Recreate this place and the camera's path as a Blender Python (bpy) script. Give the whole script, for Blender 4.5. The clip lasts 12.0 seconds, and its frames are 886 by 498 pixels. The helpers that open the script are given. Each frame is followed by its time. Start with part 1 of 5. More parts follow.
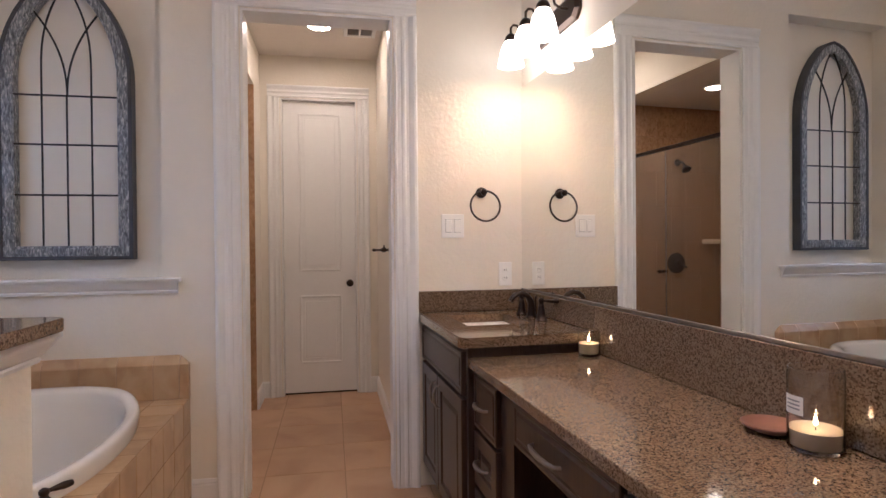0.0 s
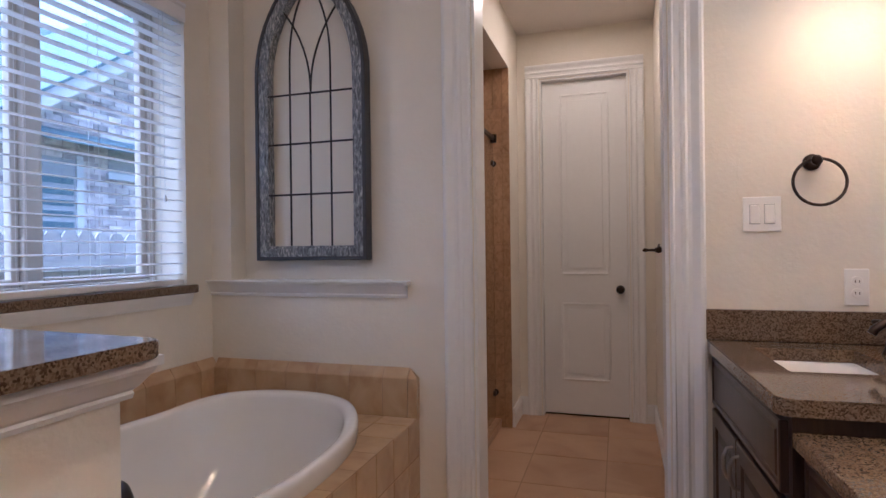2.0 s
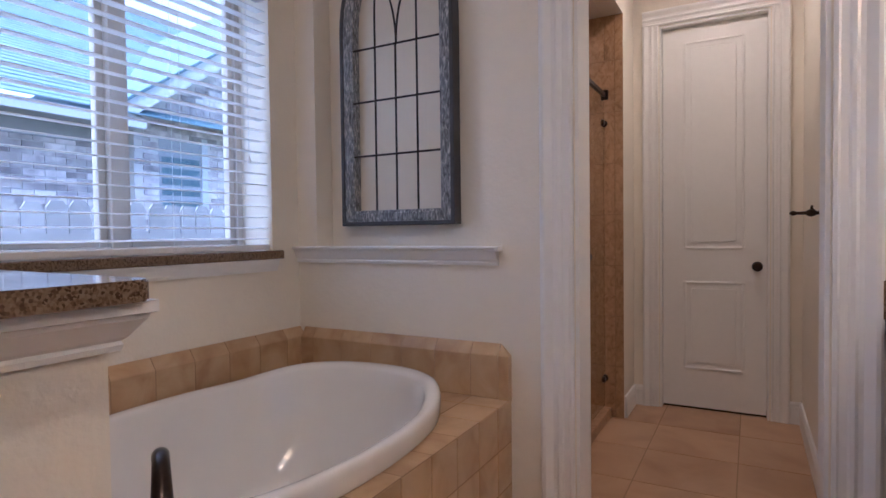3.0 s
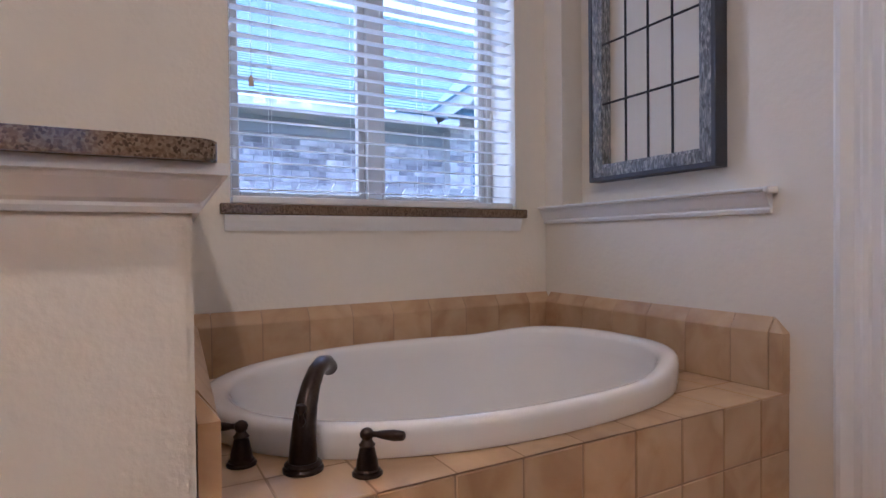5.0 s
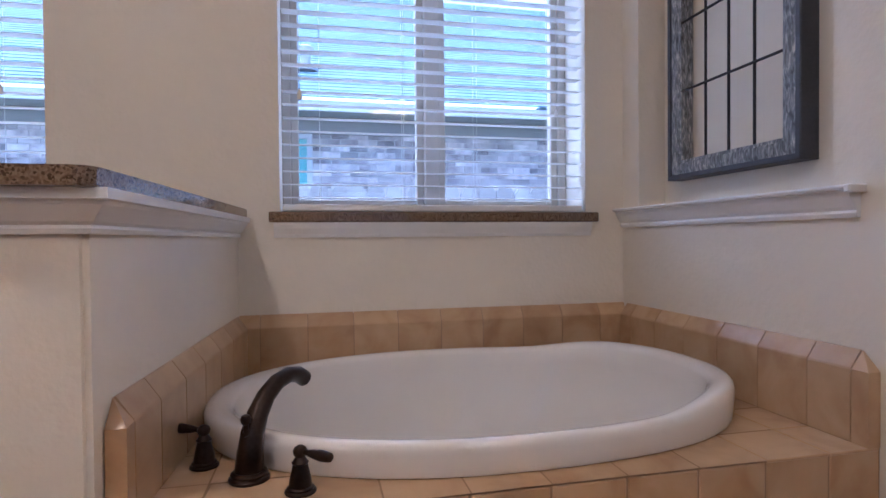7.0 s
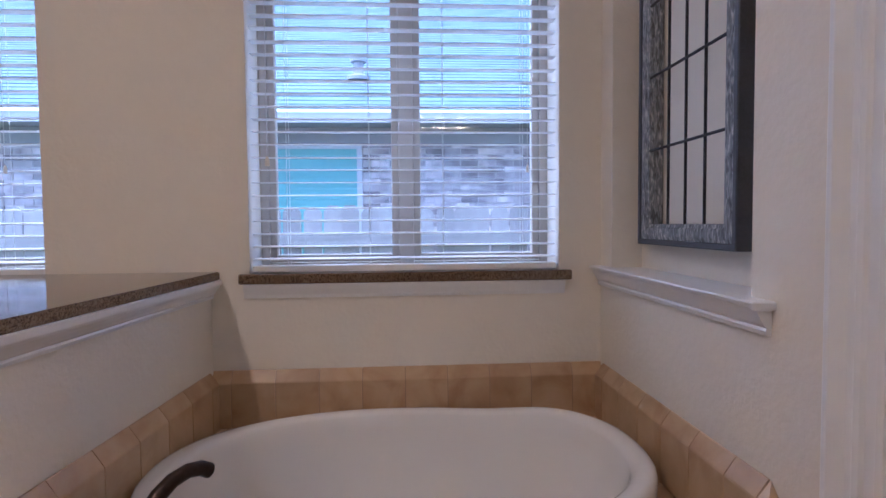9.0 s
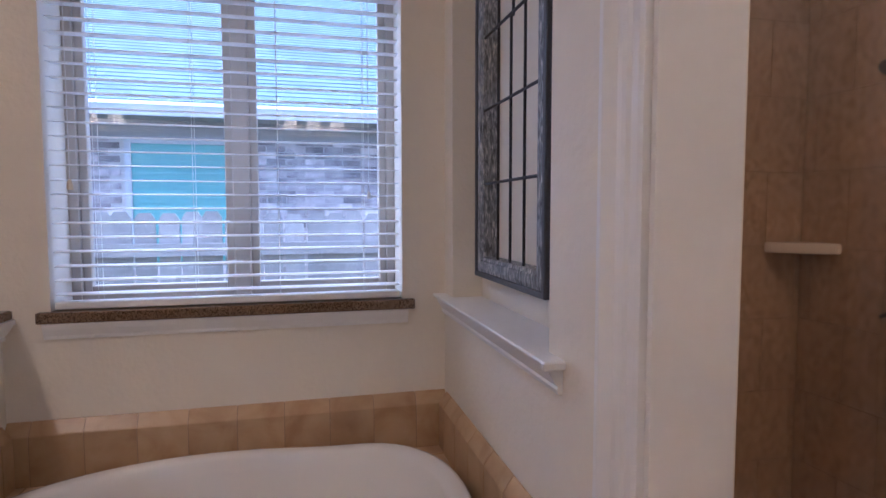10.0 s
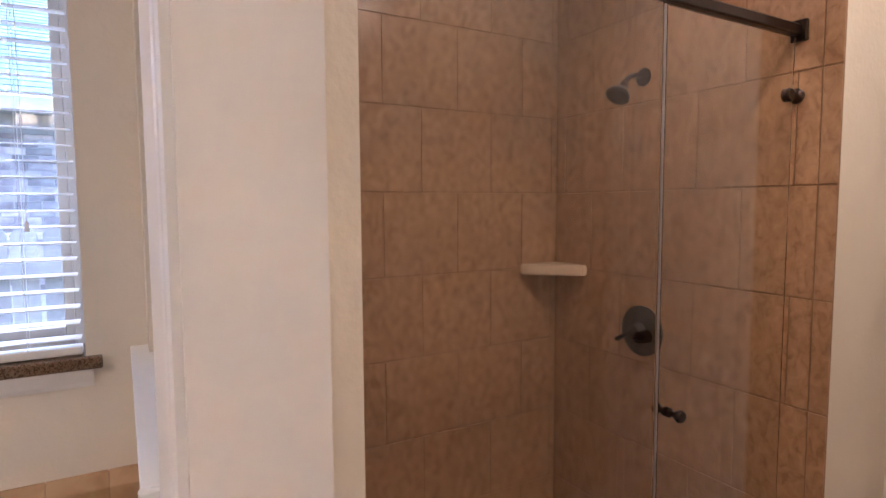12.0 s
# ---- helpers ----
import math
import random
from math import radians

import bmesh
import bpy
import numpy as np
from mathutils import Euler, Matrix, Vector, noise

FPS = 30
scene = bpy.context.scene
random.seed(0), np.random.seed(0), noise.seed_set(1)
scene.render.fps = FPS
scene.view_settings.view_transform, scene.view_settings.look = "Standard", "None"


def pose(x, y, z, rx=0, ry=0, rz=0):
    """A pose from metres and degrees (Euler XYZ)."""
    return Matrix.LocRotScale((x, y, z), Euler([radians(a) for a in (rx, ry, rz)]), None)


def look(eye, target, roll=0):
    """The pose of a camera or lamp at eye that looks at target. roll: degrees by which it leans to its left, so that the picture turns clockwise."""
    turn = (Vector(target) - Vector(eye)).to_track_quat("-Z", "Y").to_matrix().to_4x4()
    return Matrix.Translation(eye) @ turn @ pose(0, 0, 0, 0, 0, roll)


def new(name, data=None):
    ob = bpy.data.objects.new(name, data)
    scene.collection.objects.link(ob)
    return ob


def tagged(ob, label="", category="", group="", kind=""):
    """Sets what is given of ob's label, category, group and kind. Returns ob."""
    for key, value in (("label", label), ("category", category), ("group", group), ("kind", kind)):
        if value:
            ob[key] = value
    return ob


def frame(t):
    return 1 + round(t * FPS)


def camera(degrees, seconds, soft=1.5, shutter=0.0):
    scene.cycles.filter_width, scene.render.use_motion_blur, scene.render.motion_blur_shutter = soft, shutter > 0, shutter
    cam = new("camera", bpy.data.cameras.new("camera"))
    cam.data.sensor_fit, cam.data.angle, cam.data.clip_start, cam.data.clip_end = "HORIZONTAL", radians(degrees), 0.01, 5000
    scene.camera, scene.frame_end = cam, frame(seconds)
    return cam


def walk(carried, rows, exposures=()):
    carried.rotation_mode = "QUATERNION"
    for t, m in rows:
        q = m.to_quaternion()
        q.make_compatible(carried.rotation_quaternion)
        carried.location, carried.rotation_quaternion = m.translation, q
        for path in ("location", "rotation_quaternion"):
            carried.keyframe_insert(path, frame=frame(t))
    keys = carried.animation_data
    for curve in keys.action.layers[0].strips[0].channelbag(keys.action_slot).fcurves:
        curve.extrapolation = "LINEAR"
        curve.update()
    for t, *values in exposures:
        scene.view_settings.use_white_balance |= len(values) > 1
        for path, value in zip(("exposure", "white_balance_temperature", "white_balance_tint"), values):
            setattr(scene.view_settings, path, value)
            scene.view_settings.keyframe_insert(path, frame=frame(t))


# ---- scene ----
# camera and its walk
cam = camera(76.4, 12.0)
PATH = [
    (0, (0.039, -0.152, 1.239), (0.425, 1.81, 1.222), -0.5),
    (0.5, (0.056, 0.017, 1.259), (0.222, 2.01, 1.247), -0.5),
    (1, (0.102, 0.194, 1.26), (-0.002, 2.192, 1.25), -0.7),
    (1.5, (0.158, 0.334, 1.256), (-0.211, 2.3, 1.253), -0.7),
    (2, (0.171, 0.484, 1.228), (-0.423, 2.393, 1.225), -0.7),
    (2.5, (0.151, 0.657, 1.197), (-0.635, 2.496, 1.192), -0.7),
    (3, (0.149, 0.758, 1.141), (-0.811, 2.513, 1.087), -0.7),
    (3.5, (0.155, 0.85, 1.074), (-1.084, 2.42, 1.028), -0.7),
    (3.7, (0.143, 0.851, 1.05), (-1.199, 2.333, 1.001), -0.6),
    (5.5, (0.284, 1.229, 0.941), (-1.53, 2.072, 0.911), -0.6),
    (6, (0.267, 1.307, 0.948), (-1.593, 2.042, 0.906), -0.6),
    (6.5, (0.296, 1.452, 0.953), (-1.622, 2.017, 0.93), -0.5),
    (7, (0.336, 1.527, 0.979), (-1.615, 1.964, 0.945), -0.5),
    (7.2, (0.359, 1.594, 0.984), (-1.609, 1.949, 0.953), -0.5),
    (8.8, (0.416, 1.91, 1.229), (-1.578, 2.042, 1.139), -0.5),
    (9, (0.404, 1.961, 1.254), (-1.59, 2.099, 1.163), -0.5),
    (9.5, (0.38, 2.053, 1.33), (-1.595, 2.355, 1.232), -0.2),
    (10, (0.36, 2.193, 1.392), (-1.577, 2.671, 1.262), -0.1),
    (10.5, (0.329, 2.373, 1.414), (-1.57, 2.989, 1.285), -0.5),
    (11, (0.342, 2.491, 1.44), (-1.506, 3.242, 1.302), -0.4),
    (11.5, (0.306, 2.581, 1.463), (-1.492, 3.443, 1.313), -0.3),
    (12, (0.243, 2.646, 1.506), (-1.489, 3.634, 1.353), -0.3),
]
EXPOSURE = [(0.0, 2.72, 5060, 18), (0.5, 2.57, 5040, 18), (1.5, 2.30, 4930, 19), (3.0, 2.46, 4870, 20), (3.5, 2.46, 4830, 20), (5.5, 2.60, 4760, 20), (6.5, 2.60, 4740, 20), (9.0, 2.38, 4830, 22), (9.5, 2.34, 4900, 23), (10.5, 2.44, 5060, 24), (11.0, 2.66, 5170, 24), (11.5, 2.82, 5240, 24), (12.0, 3.06, 5230, 22)]
walk(cam, [(t, look(eye, target, roll)) for t, eye, target, roll in PATH], EXPOSURE)

# world, sun
world = bpy.data.worlds.new("sky")
scene.world = world
world.use_nodes = True
_wn = world.node_tree.nodes
_sky = _wn.new("ShaderNodeTexSky")
_sky.sky_type, _sky.sun_disc = "NISHITA", False
_sky.sun_elevation, _sky.sun_rotation = radians(73), radians(209)
_sky.air_density, _sky.dust_density, _sky.ozone_density = 1.0, 2.0, 2.0
world.node_tree.links.new(_sky.outputs[0], _wn["Background"].inputs[0])
_wn["Background"].inputs[1].default_value = 0.15
_sun = bpy.data.lights.new("sun", "SUN")
_sun.energy, _sun.angle, _sun.color = 2.0, radians(110), (0.86, 0.94, 1.0)
sun = new("sun", _sun)
sun.matrix_world = look((-0.9, -1.6, 6), (0, 0, 0))

# ---- materials ----
def nmat(name, col, rough=0.5, metal=0.0, var=0.12, scale=8.0, bump=0.0, bscale=60.0, spec=0.5, rnd=0.0, coat=0.0):
    """Principled surface with colour variation at two scales and fine relief."""
    m = bpy.data.materials.new(name)
    m.use_nodes = True
    nt = m.node_tree
    b = nt.nodes["Principled BSDF"]
    b.inputs["Roughness"].default_value, b.inputs["Metallic"].default_value = rough, metal
    b.inputs["Specular IOR Level"].default_value = spec
    b.inputs["Coat Weight"].default_value = coat
    tc = nt.nodes.new("ShaderNodeTexCoord")
    n1, n2 = nt.nodes.new("ShaderNodeTexNoise"), nt.nodes.new("ShaderNodeTexNoise")
    n1.inputs["Scale"].default_value, n2.inputs["Scale"].default_value = scale, scale * 7
    n1.inputs["Detail"].default_value, n2.inputs["Detail"].default_value = 5, 6
    for n in (n1, n2):
        nt.links.new(tc.outputs["Object"], n.inputs["Vector"])
    add = nt.nodes.new("ShaderNodeMath")
    add.operation = "ADD"
    nt.links.new(n1.outputs[0], add.inputs[0]), nt.links.new(n2.outputs[0], add.inputs[1])
    mr = nt.nodes.new("ShaderNodeMapRange")
    mr.inputs["From Min"].default_value, mr.inputs["From Max"].default_value = 0.6, 1.4
    mr.inputs["To Min"].default_value, mr.inputs["To Max"].default_value = 1 - var, 1 + var
    nt.links.new(add.outputs[0], mr.inputs["Value"])
    hsv = nt.nodes.new("ShaderNodeHueSaturation")
    hsv.inputs["Color"].default_value = (*col, 1)
    last = mr.outputs[0]
    if rnd:
        oi = nt.nodes.new("ShaderNodeObjectInfo")
        m2 = nt.nodes.new("ShaderNodeMapRange")
        m2.inputs["To Min"].default_value, m2.inputs["To Max"].default_value = 1 - rnd, 1 + rnd
        nt.links.new(oi.outputs["Random"], m2.inputs["Value"])
        mul = nt.nodes.new("ShaderNodeMath")
        mul.operation = "MULTIPLY"
        nt.links.new(last, mul.inputs[0]), nt.links.new(m2.outputs[0], mul.inputs[1])
        last = mul.outputs[0]
    nt.links.new(last, hsv.inputs["Value"])
    nt.links.new(hsv.outputs[0], b.inputs["Base Color"])
    if bump:
        n3 = nt.nodes.new("ShaderNodeTexNoise")
        n3.inputs["Scale"].default_value, n3.inputs["Detail"].default_value = bscale, 3
        nt.links.new(tc.outputs["Object"], n3.inputs["Vector"])
        bp = nt.nodes.new("ShaderNodeBump")
        bp.inputs["Strength"].default_value, bp.inputs["Distance"].default_value = bump, 0.004
        nt.links.new(n3.outputs[0], bp.inputs["Height"])
        nt.links.new(bp.outputs[0], b.inputs["Normal"])
    return m


def ramp_mat(name, stops, tex="noise", scale=10.0, rough=0.4, detail=6, distort=0.0, rnd=0.0, bump=0.0, stretch=(1, 1, 1), coat=0.0, mixfine=0.0, spec=0.5):
    """Principled surface whose colour runs through a ramp over a noise or cell texture."""
    m = bpy.data.materials.new(name)
    m.use_nodes = True
    nt = m.node_tree
    b = nt.nodes["Principled BSDF"]
    b.inputs["Roughness"].default_value = rough
    b.inputs["Coat Weight"].default_value = coat
    b.inputs["Specular IOR Level"].default_value = spec
    tc, mp = nt.nodes.new("ShaderNodeTexCoord"), nt.nodes.new("ShaderNodeMapping")
    mp.inputs["Scale"].default_value = stretch
    vec = tc.outputs["Object"]
    if rnd:
        oi, ad = nt.nodes.new("ShaderNodeObjectInfo"), nt.nodes.new("ShaderNodeVectorMath")
        ad.operation = "MULTIPLY_ADD"
        ad.inputs[1].default_value = (37.0, 53.0, 71.0)
        cb = nt.nodes.new("ShaderNodeCombineXYZ")
        for i in range(3):
            nt.links.new(oi.outputs["Random"], cb.inputs[i])
        nt.links.new(cb.outputs[0], ad.inputs[0]), nt.links.new(vec, ad.inputs[2])
        vec = ad.outputs[0]
    nt.links.new(vec, mp.inputs[0])
    if tex == "cell":
        t = nt.nodes.new("ShaderNodeTexVoronoi")
        t.inputs["Scale"].default_value = scale
        sep = nt.nodes.new("ShaderNodeSeparateColor")
        nt.links.new(t.outputs["Color"], sep.inputs[0])
        out = sep.outputs[0]
    else:
        t = nt.nodes.new("ShaderNodeTexNoise")
        t.inputs["Scale"].default_value, t.inputs["Detail"].default_value, t.inputs["Distortion"].default_value = scale, detail, distort
        out = t.outputs[0]
    nt.links.new(mp.outputs[0], t.inputs["Vector"])
    if mixfine:
        f = nt.nodes.new("ShaderNodeTexNoise")
        f.inputs["Scale"].default_value, f.inputs["Detail"].default_value = scale * 0.35, 8
        nt.links.new(mp.outputs[0], f.inputs["Vector"])
        mx = nt.nodes.new("ShaderNodeMix")
        mx.inputs[0].default_value = mixfine
        nt.links.new(out, mx.inputs[2]), nt.links.new(f.outputs[0], mx.inputs[3])
        out = mx.outputs[0]
    cr = nt.nodes.new("ShaderNodeValToRGB")
    els = cr.color_ramp.elements
    els[0].position, els[0].color = stops[0][0], (*stops[0][1], 1)
    els[1].position, els[1].color = stops[-1][0], (*stops[-1][1], 1)
    for p, c in stops[1:-1]:
        e = els.new(p)
        e.color = (*c, 1)
    nt.links.new(out, cr.inputs[0])
    col = cr.outputs[0]
    if rnd:
        hs, m2 = nt.nodes.new("ShaderNodeHueSaturation"), nt.nodes.new("ShaderNodeMapRange")
        m2.inputs["To Min"].default_value, m2.inputs["To Max"].default_value = 1 - rnd, 1 + rnd
        nt.links.new(oi.outputs["Random"], m2.inputs["Value"]), nt.links.new(m2.outputs[0], hs.inputs["Value"])
        nt.links.new(col, hs.inputs["Color"])
        col = hs.outputs[0]
    nt.links.new(col, b.inputs["Base Color"])
    if bump:
        bp = nt.nodes.new("ShaderNodeBump")
        bp.inputs["Strength"].default_value, bp.inputs["Distance"].default_value = bump, 0.003
        nt.links.new(out, bp.inputs["Height"]), nt.links.new(bp.outputs[0], b.inputs["Normal"])
    return m


def glow(name, col, strength):
    m = bpy.data.materials.new(name)
    m.use_nodes = True
    b = m.node_tree.nodes["Principled BSDF"]
    b.inputs["Base Color"].default_value = (*col, 1)
    b.inputs["Emission Color"].default_value, b.inputs["Emission Strength"].default_value = (*col, 1), strength
    return m


def glassy(name, col=(1, 1, 1), rough=0.0, ior=1.45):
    m = bpy.data.materials.new(name)
    m.use_nodes = True
    b = m.node_tree.nodes["Principled BSDF"]
    b.inputs["Base Color"].default_value = (*col, 1)
    b.inputs["Transmission Weight"].default_value, b.inputs["Roughness"].default_value, b.inputs["IOR"].default_value = 1, rough, ior
    return m


M = {}
M["wall"] = nmat("wall_paint", (0.80, 0.745, 0.645), 0.7, var=0.02, scale=3, bump=0.32, bscale=65)
M["trim"] = nmat("trim_paint", (0.81, 0.80, 0.78), 0.38, var=0.02, scale=5, bump=0.04, bscale=40)
M["ceil"] = nmat("ceiling_paint", (0.76, 0.70, 0.63), 0.85, var=0.02, scale=3, bump=0.3, bscale=70)
TILE = [(0.25, (0.36, 0.20, 0.105)), (0.5, (0.47, 0.285, 0.155)), (0.75, (0.56, 0.36, 0.21))]
M["tubtile"] = ramp_mat("tub_tile", [(0.3, (0.40, 0.245, 0.125)), (0.5, (0.51, 0.345, 0.190)), (0.72, (0.58, 0.415, 0.248))], scale=7, rough=0.32, detail=9, distort=0.6, rnd=0.04, bump=0.12)
M["showertile"] = ramp_mat("shower_tile", [(0.32, (0.29, 0.160, 0.076)), (0.45, (0.38, 0.22, 0.108)), (0.55, (0.42, 0.25, 0.128)), (0.70, (0.48, 0.295, 0.158))], scale=36, rough=0.30, detail=13, distort=0.9, rnd=0.035, bump=0.11, stretch=(1, 1, 0.7))
M["floortile"] = ramp_mat("floor_tile", [(0.28, (0.38, 0.22, 0.12)), (0.5, (0.48, 0.295, 0.17)), (0.74, (0.54, 0.35, 0.21))], scale=3, rough=0.36, detail=9, distort=0.6, rnd=0.04, bump=0.1)
M["grout"] = nmat("grout", (0.34, 0.235, 0.15), 0.9, var=0.1, scale=30)
M["grout_shower"] = nmat("shower_grout", (0.33, 0.20, 0.105), 0.85, var=0.1, scale=30)
M["granite"] = ramp_mat("granite", [(0.0, (0.022, 0.015, 0.011)), (0.30, (0.078, 0.047, 0.030)), (0.42, (0.145, 0.090, 0.055)), (0.55, (0.205, 0.138, 0.084)), (0.72, (0.25, 0.180, 0.112)), (1.0, (0.17, 0.137, 0.105))], tex="cell", scale=290, rough=0.08, mixfine=0.52)
M["darkwood"] = ramp_mat("espresso_wood", [(0.3, (0.024, 0.013, 0.010)), (0.6, (0.046, 0.025, 0.018)), (0.8, (0.066, 0.037, 0.026))], scale=9, rough=0.32, detail=8, stretch=(9, 9, 0.8), coat=0.2)
M["bronze"] = nmat("oil_rubbed_bronze", (0.045, 0.032, 0.026), 0.3, 0.85, var=0.25, scale=20)
M["nickel"] = nmat("brushed_pewter", (0.30, 0.27, 0.24), 0.35, 0.9, var=0.1, scale=30)
M["acrylic"] = nmat("white_acrylic", (0.80, 0.78, 0.76), 0.03, var=0.01, scale=2, coat=0.5)
M["china"] = nmat("white_china", (0.82, 0.80, 0.77), 0.1, var=0.01, scale=2, coat=0.4)
M["plastic"] = nmat("white_plastic", (0.87, 0.86, 0.83), 0.35, var=0.01, scale=5)
M["cream"] = nmat("cream_ceramic", (0.70, 0.55, 0.38), 0.25, var=0.04, scale=12)
# Near-black: candle wicks, and painted shade under the door and in outlet slots.
M["dark"] = nmat("near_black", (0.02, 0.015, 0.012), 0.9)
M["blind"] = nmat("blind_slat", (0.88, 0.88, 0.88), 0.4, var=0.02, scale=6)
M["vinyl"] = nmat("almond_vinyl", (0.54, 0.495, 0.435), 0.45, var=0.04, scale=5)
M["cord"] = nmat("cord", (0.75, 0.75, 0.74), 0.8)
M["mirror"] = bpy.data.materials.new("mirror_silver")
M["mirror"].use_nodes = True
_b = M["mirror"].node_tree.nodes["Principled BSDF"]
_b.inputs["Base Color"].default_value, _b.inputs["Metallic"].default_value, _b.inputs["Roughness"].default_value = (0.86, 0.87, 0.85, 1), 1, 0.0
M["glass"] = glassy("clear_glass", (0.97, 0.985, 0.98))
M["jarglass"] = glassy("smoky_jar_glass", (0.95, 0.94, 0.93))
M["seal"] = nmat("vinyl_seal", (0.27, 0.25, 0.245), 0.3, var=0.03)
M["pane"] = glassy("window_pane", (0.97, 0.985, 1.0))
M["shade"] = glow("frosted_lamp_glass", (1.0, 0.80, 0.56), 1.45)
M["bulb"] = glow("warm_bulb", (1.0, 0.80, 0.56), 13)
M["canglow"] = glow("downlight_lens", (1.0, 0.74, 0.48), 25)
# Strong lens of an unseen fill lamp, added to lift the bath.
M["fill_bath"] = glow("fill_lens_bath", (1.0, 0.74, 0.48), 56)
M["canglow_shower"] = glow("downlight_lens_shower", (1.0, 0.74, 0.48), 6)
# Weak lens of a fill lamp added above the tub, out of view.
M["fill_tub"] = glow("fill_lens_tub", (1.0, 0.74, 0.48), 6)
M["flame"] = glow("candle_flame", (1.0, 0.62, 0.25), 9)
M["wax"] = nmat("candle_wax", (0.74, 0.62, 0.44), 0.5, var=0.05, scale=12)
M["clay"] = nmat("red_clay", (0.22, 0.10, 0.065), 0.6, var=0.1, scale=12)
M["paper"] = nmat("paper_label", (0.78, 0.76, 0.72), 0.7, var=0.02)
# Grey of print and metal, also the painted shadow under the neighbour's eave.
M["ink"] = nmat("grey_ink_and_shade", (0.30, 0.30, 0.31), 0.7, var=0.02)
M["artmetal"] = nmat("blackened_iron", (0.03, 0.03, 0.035), 0.5, 0.5, var=0.2, scale=20)
M["artside"] = nmat("dark_blue_grey_metal", (0.055, 0.058, 0.07), 0.45, var=0.25, scale=14)
M["artpaint"] = ramp_mat("chipped_grey_paint", [(0.34, (0.08, 0.085, 0.095)), (0.44, (0.16, 0.17, 0.19)), (0.54, (0.26, 0.275, 0.29)), (0.60, (0.38, 0.385, 0.39)), (0.66, (0.56, 0.555, 0.55)), (0.8, (0.66, 0.65, 0.63))], scale=62, rough=0.65, detail=8, distort=0.8, stretch=(2.0, 2.0, 0.5), bump=0.7)
M["brick"] = ramp_mat("mixed_brick", [(0.3, (0.24, 0.20, 0.20)), (0.5, (0.45, 0.39, 0.38)), (0.7, (0.60, 0.54, 0.52))], scale=6, rough=0.9, rnd=0.45, bump=0.3)
M["mortar"] = nmat("mortar", (0.52, 0.48, 0.45), 0.95, var=0.08, scale=20)
M["shingle"] = nmat("roof_shingle", (0.095, 0.150, 0.175), 0.9, var=0.25, scale=12, rnd=0.15, bump=0.4, bscale=40)
M["fence"] = nmat("weathered_fence_board", (0.30, 0.29, 0.29), 0.9, var=0.2, scale=5, rnd=0.2)
M["fascia"] = nmat("white_fascia", (0.50, 0.50, 0.51), 0.6, var=0.03)
M["teal"] = nmat("teal_blind", (0.17, 0.41, 0.385), 0.5, var=0.04)
M["grass"] = nmat("lawn", (0.09, 0.12, 0.05), 0.95, var=0.3, scale=6)

# ---- helpers of this place ----
def nb():
    return bmesh.new()


def box(bm, x0, x1, y0, y1, z0, z1, bev=0.0, seg=1):
    r = bmesh.ops.create_cube(bm, size=1, matrix=Matrix.Translation(((x0 + x1) / 2, (y0 + y1) / 2, (z0 + z1) / 2)) @ Matrix.Diagonal((x1 - x0, y1 - y0, z1 - z0, 1)))
    if bev:
        es = list({e for v in r["verts"] for e in v.link_edges})
        bmesh.ops.bevel(bm, geom=es, offset=bev, segments=seg, affect="EDGES", profile=0.5)
    return bm


def lathe(bm, prof, m=None, n=24, caps=True):
    """Turned body: prof holds (radius, height) from bottom to top."""
    m = m or Matrix()
    rings = []
    for r, z in prof:
        if r < 1e-5:
            rings.append([bm.verts.new(m @ Vector((0, 0, z)))])
        else:
            rings.append([bm.verts.new(m @ Vector((r * math.cos(2 * math.pi * i / n), r * math.sin(2 * math.pi * i / n), z))) for i in range(n)])
    for a, b in zip(rings, rings[1:]):
        for i in range(n):
            j = (i + 1) % n
            q = [a[i % len(a)], a[j % len(a)], b[j % len(b)], b[i % len(b)]]
            q = list(dict.fromkeys(q))
            if len(q) > 2:
                bm.faces.new(q)
    for ring, flip in ((rings[0], True), (rings[-1], False)):
        if caps and len(ring) > 2:
            bm.faces.new(ring[::-1] if flip else ring)
    return bm


def tube(bm, pts, rad, n=12):
    """Round bar along points; rad is a number or one per point."""
    pts = [Vector(p) for p in pts]
    rads = rad if isinstance(rad, (list, tuple)) else [rad] * len(pts)
    up = Vector((0, 0, 1))
    rings = []
    for i, p in enumerate(pts):
        d = (pts[min(i + 1, len(pts) - 1)] - pts[max(i - 1, 0)]).normalized()
        a = d.cross(up if abs(d.z) < 0.95 else Vector((1, 0, 0))).normalized()
        if rings and a.dot(last) < 0:
            a = -a
        last = a
        b = d.cross(a)
        rings.append([bm.verts.new(p + rads[i] * (math.cos(2 * math.pi * k / n) * a + math.sin(2 * math.pi * k / n) * b)) for k in range(n)])
    for r0, r1 in zip(rings, rings[1:]):
        for k in range(n):
            bm.faces.new((r0[k], r0[(k + 1) % n], r1[(k + 1) % n], r1[k]))
    bm.faces.new(rings[0][::-1]), bm.faces.new(rings[-1])
    return bm


def sweep(bm, prof, a, b, out, up=(0, 0, 1)):
    """Moulding: prof (out, up) closed outline, drawn from a to b."""
    a, b, out, up = Vector(a), Vector(b), Vector(out), Vector(up)
    r0 = [bm.verts.new(a + u * out + v * up) for u, v in prof]
    r1 = [bm.verts.new(b + u * out + v * up) for u, v in prof]
    n = len(prof)
    for i in range(n):
        bm.faces.new((r0[i], r0[(i + 1) % n], r1[(i + 1) % n], r1[i]))
    bm.faces.new(r0[::-1]), bm.faces.new(r1)
    return bm


